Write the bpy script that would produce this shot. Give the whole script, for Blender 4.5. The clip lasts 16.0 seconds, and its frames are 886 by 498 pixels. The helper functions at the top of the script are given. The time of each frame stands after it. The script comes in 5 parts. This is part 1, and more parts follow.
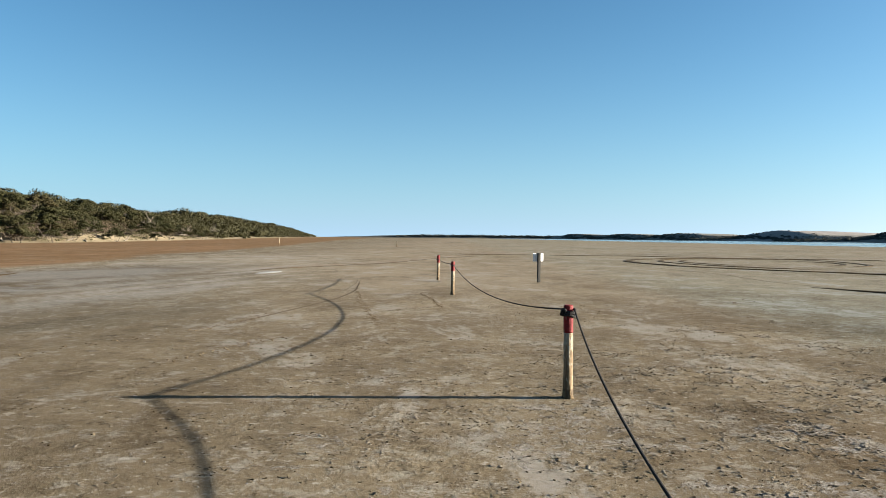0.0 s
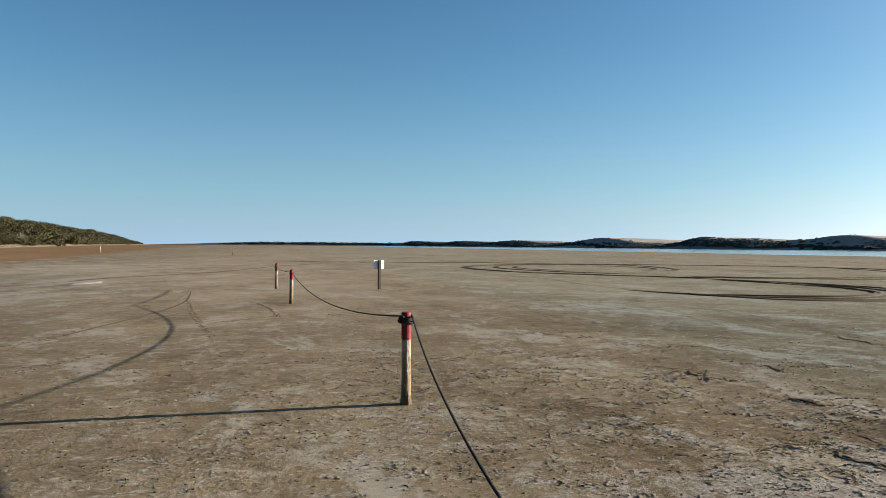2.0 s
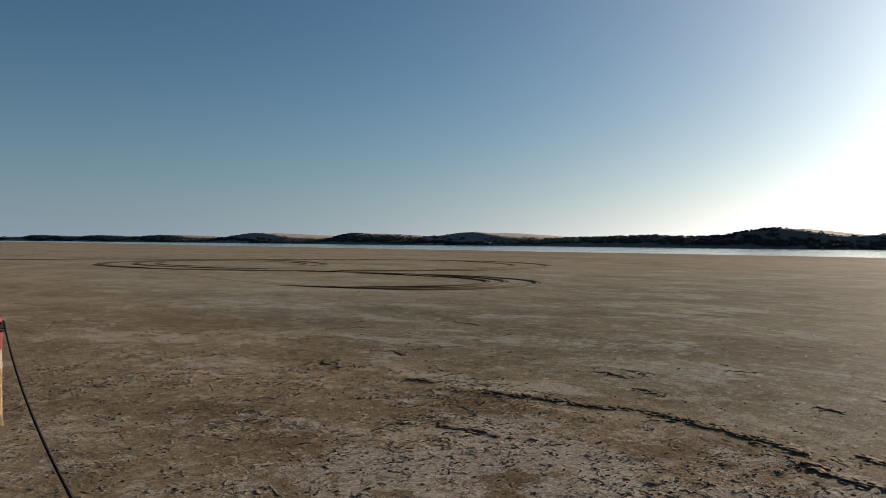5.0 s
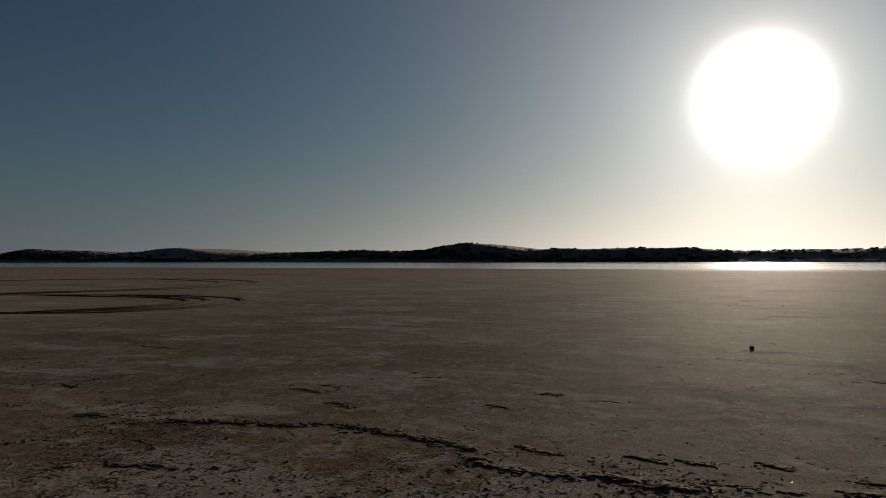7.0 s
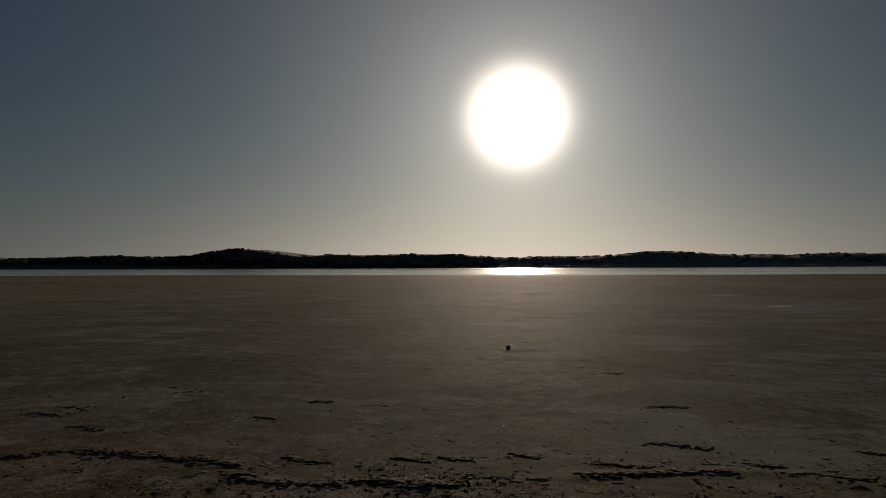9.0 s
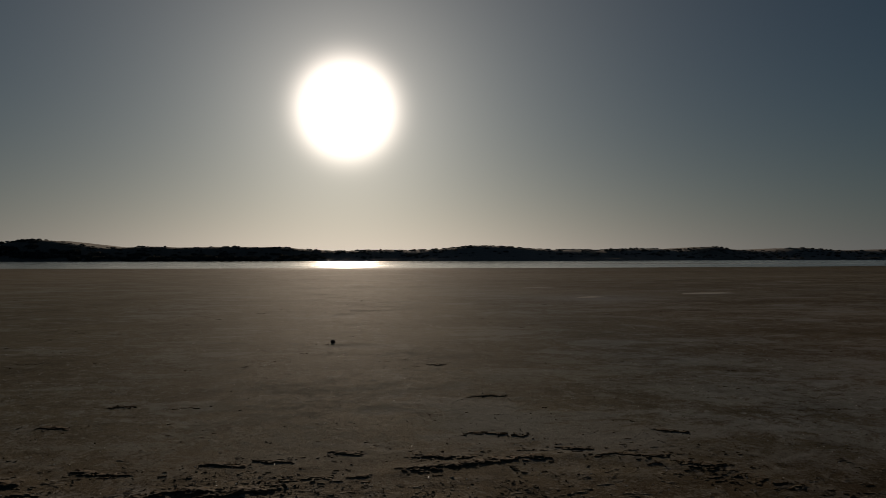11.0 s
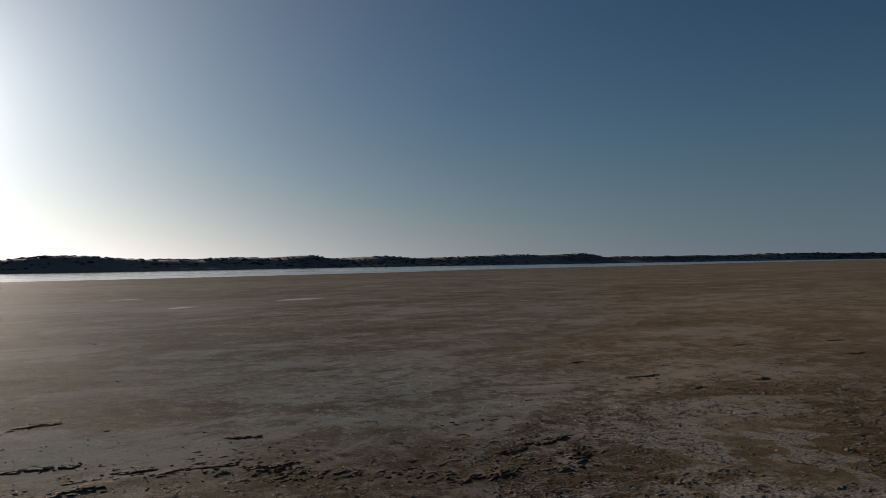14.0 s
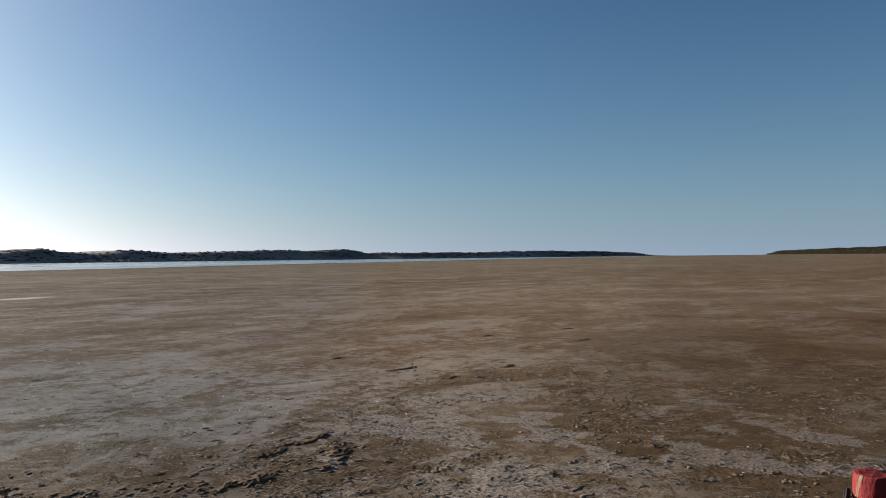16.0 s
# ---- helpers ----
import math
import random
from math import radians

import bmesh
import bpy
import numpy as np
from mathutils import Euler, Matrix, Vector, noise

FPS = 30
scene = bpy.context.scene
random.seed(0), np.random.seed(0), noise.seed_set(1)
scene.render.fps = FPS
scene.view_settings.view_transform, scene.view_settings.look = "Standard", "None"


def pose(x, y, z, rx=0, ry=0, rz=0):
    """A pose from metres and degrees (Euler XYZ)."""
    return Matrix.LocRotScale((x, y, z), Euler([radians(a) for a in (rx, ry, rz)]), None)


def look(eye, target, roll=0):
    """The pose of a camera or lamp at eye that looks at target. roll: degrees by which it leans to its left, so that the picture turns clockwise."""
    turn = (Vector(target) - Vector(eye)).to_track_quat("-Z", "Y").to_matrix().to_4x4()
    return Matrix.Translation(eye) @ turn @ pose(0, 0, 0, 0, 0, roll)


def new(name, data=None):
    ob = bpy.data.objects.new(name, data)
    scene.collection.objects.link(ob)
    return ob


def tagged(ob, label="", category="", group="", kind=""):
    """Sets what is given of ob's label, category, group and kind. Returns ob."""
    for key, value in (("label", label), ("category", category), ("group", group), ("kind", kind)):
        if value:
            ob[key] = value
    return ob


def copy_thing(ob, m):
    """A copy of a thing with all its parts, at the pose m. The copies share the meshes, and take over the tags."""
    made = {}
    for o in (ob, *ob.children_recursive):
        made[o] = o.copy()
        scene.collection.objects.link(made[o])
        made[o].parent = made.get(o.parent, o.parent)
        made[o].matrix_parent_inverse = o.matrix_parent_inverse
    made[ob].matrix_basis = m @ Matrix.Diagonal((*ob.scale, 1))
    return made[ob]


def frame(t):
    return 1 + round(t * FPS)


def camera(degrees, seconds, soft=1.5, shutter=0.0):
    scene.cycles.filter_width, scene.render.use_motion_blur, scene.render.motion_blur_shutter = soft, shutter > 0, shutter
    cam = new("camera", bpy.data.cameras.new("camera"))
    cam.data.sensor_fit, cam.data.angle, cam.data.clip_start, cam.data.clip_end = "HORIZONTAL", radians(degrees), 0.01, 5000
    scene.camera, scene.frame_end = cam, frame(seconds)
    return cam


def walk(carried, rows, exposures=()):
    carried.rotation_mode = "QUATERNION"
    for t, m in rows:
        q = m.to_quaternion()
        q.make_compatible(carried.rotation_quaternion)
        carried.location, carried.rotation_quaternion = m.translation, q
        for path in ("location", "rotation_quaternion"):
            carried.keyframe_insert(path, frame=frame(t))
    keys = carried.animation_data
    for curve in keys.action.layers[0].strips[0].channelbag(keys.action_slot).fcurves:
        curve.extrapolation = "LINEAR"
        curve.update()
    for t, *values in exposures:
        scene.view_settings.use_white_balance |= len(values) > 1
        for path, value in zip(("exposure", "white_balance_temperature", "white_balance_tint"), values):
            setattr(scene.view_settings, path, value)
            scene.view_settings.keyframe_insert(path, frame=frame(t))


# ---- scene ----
cam = camera(64.6, 16.0, soft=0.55)
PATH = [
    (0, (-0.28, 0.061, 1.587), (-0.307, 2.061, 1.555), 0.5),
    (0.5, (-0.273, 0.063, 1.595), (-0.176, 2.061, 1.563), 0.2),
    (1, (-0.257, 0.046, 1.598), (-0.07, 2.037, 1.586), 0.3),
    (1.5, (-0.248, 0.069, 1.591), (0.053, 2.046, 1.58), 0.4),
    (2, (-0.244, 0.069, 1.594), (0.176, 2.024, 1.586), 0.4),
    (2.5, (-0.242, 0.067, 1.595), (0.306, 1.99, 1.568), 0.2),
    (3, (-0.232, 0.079, 1.596), (0.447, 1.961, 1.595), 0.4),
    (3.5, (-0.221, 0.084, 1.59), (0.611, 1.903, 1.587), 0.0),
    (4, (-0.172, 0.068, 1.591), (0.804, 1.814, 1.58), 0.5),
    (4.2, (-0.149, 0.049, 1.594), (0.894, 1.756, 1.581), 0.6),
    (6.3, (0.117, -0.127, 1.583), (1.723, 1.065, 1.574), -0.0),
    (6.5, (0.111, -0.149, 1.586), (1.766, 0.974, 1.58), -0.0),
    (7, (0.157, -0.127, 1.593), (1.941, 0.777, 1.626), -0.1),
    (7.5, (0.172, -0.121, 1.592), (2.047, 0.575, 1.629), 0.3),
    (8, (0.187, -0.138, 1.595), (2.11, 0.41, 1.627), -0.0),
    (8.5, (0.203, -0.153, 1.588), (2.16, 0.258, 1.62), -0.1),
    (9, (0.203, -0.16, 1.593), (2.18, 0.138, 1.642), -0.2),
    (9.2, (0.192, -0.158, 1.606), (2.175, 0.102, 1.665), -0.0),
    (11.3, (0.424, -0.2, 1.565), (2.407, -0.465, 1.595), -0.4),
    (11.5, (0.447, -0.187, 1.544), (2.422, -0.499, 1.578), -0.7),
    (12, (0.458, -0.216, 1.535), (2.41, -0.653, 1.565), -1.5),
    (12.5, (0.46, -0.247, 1.532), (2.36, -0.87, 1.579), -1.5),
    (13, (0.448, -0.338, 1.529), (2.292, -1.106, 1.622), -0.1),
    (13.5, (0.435, -0.464, 1.537), (2.166, -1.464, 1.591), -1.2),
    (14, (0.446, -0.491, 1.527), (2.037, -1.701, 1.573), -0.9),
    (14.5, (0.505, -0.517, 1.528), (1.947, -1.903, 1.548), -1.2),
    (15, (0.519, -0.528, 1.533), (1.851, -2.02, 1.571), -0.1),
    (15.5, (0.512, -0.536, 1.536), (1.72, -2.13, 1.571), -0.5),
    (16, (0.513, -0.551, 1.526), (1.616, -2.219, 1.551), -0.6),
]
EXPOSURES = [(0, 2.43, 6400, 9), (2.0, 2.09, 6450, 10), (3.5, 1.71, 6550, 12), (4.2, 1.48, 6750, 15), (6.3, 0.30, 7200, 17), (7.0, -0.48, 7200, 17), (8.0, -1.17, 7550, 17), (9.2, -1.31, 7600, 17),
             (11.3, -1.31, 7600, 17), (12.5, -1.01, 7300, 17), (13.5, -0.46, 6950, 17), (14.0, 0.11, 6600, 18), (14.5, 0.73, 6600, 19), (15.2, 1.19, 6600, 19), (16.0, 1.45, 6600, 19)]
walk(cam, [(t, look(eye, target, roll)) for t, eye, target, roll in PATH], EXPOSURES)
SKY_STRENGTH, SUN_STRENGTH = 0.055, 5.0
SKY_LOW, SKY_HIGH = (0.262, 0.497, 0.577), (0.360, 0.440, 0.470)
HAZE_H, HAZE_F, HAZE_COL = 0.13, 0.97, (1.68, 2.47, 3.22)
AUREOLE_R, AUREOLE_CORE, AUREOLE_W, AUREOLE_GLOW, AUREOLE_W2, AUREOLE_WIDE, AUREOLE_LOW = 0.060, 5.3, 0.060, 1.15, 0.20, 0.76, 2.8

# ---------------- light ----------------
SUN_AZ, SUN_EL = radians(87.6), radians(12.0)
SUN_DIR = Vector((math.sin(SUN_AZ) * math.cos(SUN_EL), math.cos(SUN_AZ) * math.cos(SUN_EL), math.sin(SUN_EL)))

world = bpy.data.worlds.new("evening_sky")
scene.world = world
world.use_nodes = True
wt = world.node_tree
wt.nodes.clear()


def wmath(op, a, b=None, clamp=False):
    n = wt.nodes.new("ShaderNodeMath")
    n.operation, n.use_clamp = op, clamp
    for i, v in enumerate((a, b)):
        if v is None:
            continue
        if isinstance(v, (int, float)):
            n.inputs[i].default_value = v
        else:
            wt.links.new(v, n.inputs[i])
    return n.outputs[0]


sky = wt.nodes.new("ShaderNodeTexSky")
sky.sky_type, sky.sun_disc = "NISHITA", False
sky.sun_elevation, sky.sun_rotation = SUN_EL, SUN_AZ
sky.air_density, sky.dust_density, sky.ozone_density, sky.altitude = 1.0, 0.35, 3.0, 0
# bright aureole of the low sun in the haze
coord = wt.nodes.new("ShaderNodeTexCoord")
unit = wt.nodes.new("ShaderNodeVectorMath")
unit.operation = "NORMALIZE"
wt.links.new(coord.outputs["Generated"], unit.inputs[0])
dot = wt.nodes.new("ShaderNodeVectorMath")
dot.operation = "DOT_PRODUCT"
wt.links.new(unit.outputs[0], dot.inputs[0])
dot.inputs[1].default_value = SUN_DIR
angle = wmath("ARCCOSINE", wmath("MINIMUM", dot.outputs["Value"], 1.0))  # radians from the sun
core = wmath("MULTIPLY", wmath("EXPONENT", wmath("MULTIPLY", wmath("POWER", wmath("DIVIDE", angle, AUREOLE_R), 3.0), -1.0)), AUREOLE_CORE)
glow = wmath("MULTIPLY", wmath("EXPONENT", wmath("DIVIDE", angle, -AUREOLE_W)), AUREOLE_GLOW)
wide = wmath("MULTIPLY", wmath("EXPONENT", wmath("DIVIDE", angle, -AUREOLE_W2)), AUREOLE_WIDE)
updown = wt.nodes.new("ShaderNodeSeparateXYZ")
wt.links.new(unit.outputs[0], updown.inputs[0])
low = wmath("EXPONENT", wmath("DIVIDE", wmath("ABSOLUTE", updown.outputs[2]), -HAZE_H))
lowest = wmath("EXPONENT", wmath("DIVIDE", wmath("ABSOLUTE", updown.outputs[2]), -0.070))
bright_haze = wmath("MULTIPLY", wmath("MULTIPLY", wmath("EXPONENT", wmath("DIVIDE", angle, -0.25)), lowest), AUREOLE_LOW)
aur = wt.nodes.new("ShaderNodeBackground")
aur.inputs[0].default_value = (1.0, 0.985, 0.95, 1)
wt.links.new(wmath("ADD", wmath("ADD", core, glow), wide), aur.inputs[1])
warm = wt.nodes.new("ShaderNodeBackground")
warm.inputs[0].default_value = (1.0, 0.92, 0.80, 1)
wt.links.new(bright_haze, warm.inputs[1])
bg = wt.nodes.new("ShaderNodeBackground")
bg.inputs[1].default_value = SKY_STRENGTH
tint = wt.nodes.new("ShaderNodeMix")
tint.data_type, tint.blend_type = "RGBA", "MULTIPLY"
tint.inputs[0].default_value = 1.0
shade = wt.nodes.new("ShaderNodeMix")
shade.data_type = "RGBA"
wt.links.new(wmath("EXPONENT", wmath("MULTIPLY", wmath("POWER", wmath("DIVIDE", wmath("ABSOLUTE", updown.outputs[2]), 0.6), 4.0), -1.0)), shade.inputs[0])
shade.inputs[6].default_value, shade.inputs[7].default_value = (*SKY_HIGH, 1), (*SKY_LOW, 1)
wt.links.new(shade.outputs[2], tint.inputs[7])
wt.links.new(sky.outputs[0], tint.inputs[6])
# pale haze low over the flat
haze = wt.nodes.new("ShaderNodeMix")
haze.data_type = "RGBA"
wt.links.new(wmath("MULTIPLY", low, HAZE_F), haze.inputs[0])
wt.links.new(tint.outputs[2], haze.inputs[6])
haze.inputs[7].default_value = (*HAZE_COL, 1)
wt.links.new(haze.outputs[2], bg.inputs[0])
add = wt.nodes.new("ShaderNodeAddShader")
wt.links.new(bg.outputs[0], add.inputs[0])
wt.links.new(aur.outputs[0], add.inputs[1])
wout = wt.nodes.new("ShaderNodeOutputWorld")
both = wt.nodes.new("ShaderNodeAddShader")
wt.links.new(add.outputs[0], both.inputs[0])
wt.links.new(warm.outputs[0], both.inputs[1])
wt.links.new(both.outputs[0], wout.inputs[0])

sun = new("sun", bpy.data.lights.new("sun", "SUN"))
sun.data.energy, sun.data.angle, sun.data.color = SUN_STRENGTH, radians(0.53), (1.0, 0.90, 0.76)
sun.matrix_world = look(SUN_DIR * 60, (0, 0, 0))


# ---------------- node material helper ----------------
class Mat:
    """A Principled material and short calls for its nodes; positions are in metres."""

    def __init__(self, name, rough=0.9, spec=0.3, metal=0.0):
        self.m = bpy.data.materials.new(name)
        self.m.use_nodes = True
        self.t = self.m.node_tree
        self.b = self.t.nodes["Principled BSDF"]
        self.b.inputs["Roughness"].default_value = rough
        self.b.inputs["Specular IOR Level"].default_value = spec
        self.b.inputs["Metallic"].default_value = metal
        self.pos = self.t.nodes.new("ShaderNodeTexCoord").outputs["Object"]

    def link(self, v, socket):
        if isinstance(v, (int, float)):
            socket.default_value = v
        elif isinstance(v, tuple):
            socket.default_value = (*v, 1) if len(socket.default_value) == 4 else v
        else:
            self.t.links.new(v, socket)

    def scaled(self, s):
        n = self.t.nodes.new("ShaderNodeMapping")
        self.t.links.new(self.pos, n.inputs[0])
        n.inputs["Scale"].default_value = s
        return n.outputs[0]

    def noise(self, scale, detail=4.0, rough=0.55, vec=None, warp=0.0):
        n = self.t.nodes.new("ShaderNodeTexNoise")
        n.inputs["Scale"].default_value = scale
        n.inputs["Detail"].default_value = detail
        n.inputs["Roughness"].default_value = rough
        n.inputs["Distortion"].default_value = warp
        self.t.links.new(vec or self.pos, n.inputs["Vector"])
        return n.outputs["Fac"]

    def cells(self, scale, vec=None, feature="F1"):
        n = self.t.nodes.new("ShaderNodeTexVoronoi")
        n.feature = feature
        n.inputs["Scale"].default_value = scale
        self.t.links.new(vec or self.pos, n.inputs["Vector"])
        return n.outputs["Distance"]

    def ramp(self, v, a, b, lo=0.0, hi=1.0):
        n = self.t.nodes.new("ShaderNodeMapRange")
        n.interpolation_type = "SMOOTHSTEP"
        self.link(v, n.inputs["Value"])
        for k, x in (("From Min", a), ("From Max", b), ("To Min", lo), ("To Max", hi)):
            n.inputs[k].default_value = x
        return n.outputs["Result"]

    def math(self, op, a, b=0.0):
        n = self.t.nodes.new("ShaderNodeMath")
        n.operation = op
        self.link(a, n.inputs[0])
        self.link(b, n.inputs[1])
        return n.outputs[0]

    def mix(self, f, a, b, mode="MIX"):
        n = self.t.nodes.new("ShaderNodeMix")
        n.data_type, n.blend_type = "RGBA", mode
        self.link(f, n.inputs[0])
        self.link(a, n.inputs[6])
        self.link(b, n.inputs[7])
        return n.outputs[2]

    def attr(self, name):
        n = self.t.nodes.new("ShaderNodeAttribute")
        n.attribute_name = name
        return n.outputs["Fac"]

    def per_object(self):
        return self.t.nodes.new("ShaderNodeObjectInfo").outputs["Random"]

    def per_island(self):
        return self.t.nodes.new("ShaderNodeNewGeometry").outputs["Random Per Island"]

    def done(self, color, rough=None, bumps=()):
        self.link(color, self.b.inputs["Base Color"])
        if rough is not None:
            self.link(rough, self.b.inputs["Roughness"])
        last = None
        for height, dist, strength in bumps:
            n = self.t.nodes.new("ShaderNodeBump")
            n.inputs["Distance"].default_value = dist
            n.inputs["Strength"].default_value = strength
            self.link(height, n.inputs["Height"])
            if last is not None:
                self.t.links.new(last, n.inputs["Normal"])
            last = n.outputs[0]
        if last is not None:
            self.t.links.new(last, self.b.inputs["Normal"])
        return self.m


# ---------------- numeric helpers ----------------
def hash2(ix, iy, seed):
    n = (ix.astype(np.int64) * 374761393 + iy.astype(np.int64) * 668265263 + seed * 1442695041) & 0xFFFFFFFF
    n = ((n ^ (n >> 13)) * 1274126177) & 0xFFFFFFFF
    n = n ^ (n >> 16)
    return (n & 0xFFFFFF) / float(0xFFFFFF)


def vnoise(x, y, seed=0):
    x, y = np.asarray(x, float), np.asarray(y, float)
    ix, iy = np.floor(x), np.floor(y)
    fx, fy = x - ix, y - iy
    fx, fy = fx * fx * (3 - 2 * fx), fy * fy * (3 - 2 * fy)
    a, b = hash2(ix, iy, seed), hash2(ix + 1, iy, seed)
    c, d = hash2(ix, iy + 1, seed), hash2(ix + 1, iy + 1, seed)
    return (a + (b - a) * fx) * (1 - fy) + (c + (d - c) * fx) * fy


def fbm(x, y, octaves=4, seed=0):
    s, amp, tot = 0.0, 1.0, 0.0
    for o in range(octaves):
        s = s + amp * vnoise(x * 2**o + 17.3 * o, y * 2**o - 9.1 * o, seed + o)
        tot += amp
        amp *= 0.5
    return s / tot


def sstep(v, a, b):
    t = np.clip((np.asarray(v, float) - a) / (b - a), 0, 1)
    return t * t * (3 - 2 * t)


def smooth_line(points, step, closed=False):
    """Points evenly spaced by about step on a smooth curve through the given ones."""
    p = [np.array(q, float) for q in points]
    n = len(p)
    out = []
    for i in range(n if closed else n - 1):
        if closed:
            a, b, c, d = (p[(i + k) % n] for k in (-1, 0, 1, 2))
        else:
            b, c = p[i], p[i + 1]
            a = p[i - 1] if i else 2 * b - c
            d = p[i + 2] if i + 2 < n else 2 * c - b
        k = max(2, int(np.linalg.norm(c - b) / step))
        for j in range(k):
            t = j / k
            out.append(0.5 * (2 * b + (c - a) * t + (2 * a - 5 * b + 4 * c - d) * t * t + (3 * b - a - 3 * c + d) * t**3))
    if not closed:
        out.append(p[-1])
    return np.array(out)


def mesh_from(name, verts, faces, material, smooth=True):
    me = bpy.data.meshes.new(name)
    me.from_pydata([tuple(v) for v in verts], [], [tuple(f) for f in faces])
    me.materials.append(material)
    if smooth:
        me.polygons.foreach_set("use_smooth", np.ones(len(me.polygons), bool))
    me.update()
    return me


def grid_mesh(name, P, material, wrap=False):
    """A sheet over an array of points (rows, columns, 3)."""
    r, c, _ = P.shape
    idx = np.arange(r * c).reshape(r, c)
    a, b = idx[:-1], idx[1:]
    if wrap:
        quads = np.stack([a, np.roll(a, -1, 1), np.roll(b, -1, 1), b], -1).reshape(-1, 4)
    else:
        quads = np.stack([a[:, :-1], a[:, 1:], b[:, 1:], b[:, :-1]], -1).reshape(-1, 4)
    me = bpy.data.meshes.new(name)
    me.vertices.add(r * c)
    me.vertices.foreach_set("co", P.reshape(-1).astype(np.float32))
    me.loops.add(quads.size)
    me.loops.foreach_set("vertex_index", quads.reshape(-1).astype(np.int32))
    me.polygons.add(len(quads))
    me.polygons.foreach_set("loop_start", np.arange(0, quads.size, 4, dtype=np.int32))
    me.polygons.foreach_set("use_smooth", np.ones(len(quads), bool))
    me.materials.append(material)
    me.update(calc_edges=True)
    me.validate()
    return me


def part(name, me, parent, label="", at=None):
    ob = new(name, me)
    ob.parent = parent
    if at is not None:
        ob.matrix_basis = at
    if label:
        ob["label"] = label
    return ob


def tube(line, radii, sides=8, cap=True, wobble=0.0, seed=0):
    """Vertices and faces of a round bar along a line of points with a radius at each."""
    rng = np.random.RandomState(seed)
    line = np.asarray(line, float)
    verts, faces = [], []
    up = Vector((0.13, 0.21, 0.97))
    for i, p in enumerate(line):
        t = Vector(line[min(i + 1, len(line) - 1)] - line[max(i - 1, 0)]).normalized()
        u = t.cross(up)
        if u.length < 1e-3:
            u = t.cross(Vector((1, 0, 0)))
        u.normalize()
        w = t.cross(u)
        for k in range(sides):
            a = 2 * math.pi * k / sides
            r = radii[i] * (1 + wobble * (rng.rand() - 0.5))
            verts.append(Vector(p) + (u * math.cos(a) + w * math.sin(a)) * r)
    for i in range(len(line) - 1):
        for k in range(sides):
            a, b = i * sides + k, i * sides + (k + 1) % sides
            faces.append((a, b, b + sides, a + sides))
    if cap:
        faces.append(tuple(range(sides))[::-1])
        faces.append(tuple(range((len(line) - 1) * sides, len(line) * sides)))
    return verts, faces


def joined(pieces):
    verts, faces = [], []
    for v, f in pieces:
        o = len(verts)
        verts += list(v)
        faces += [tuple(i + o for i in q) for q in f]
    return verts, faces


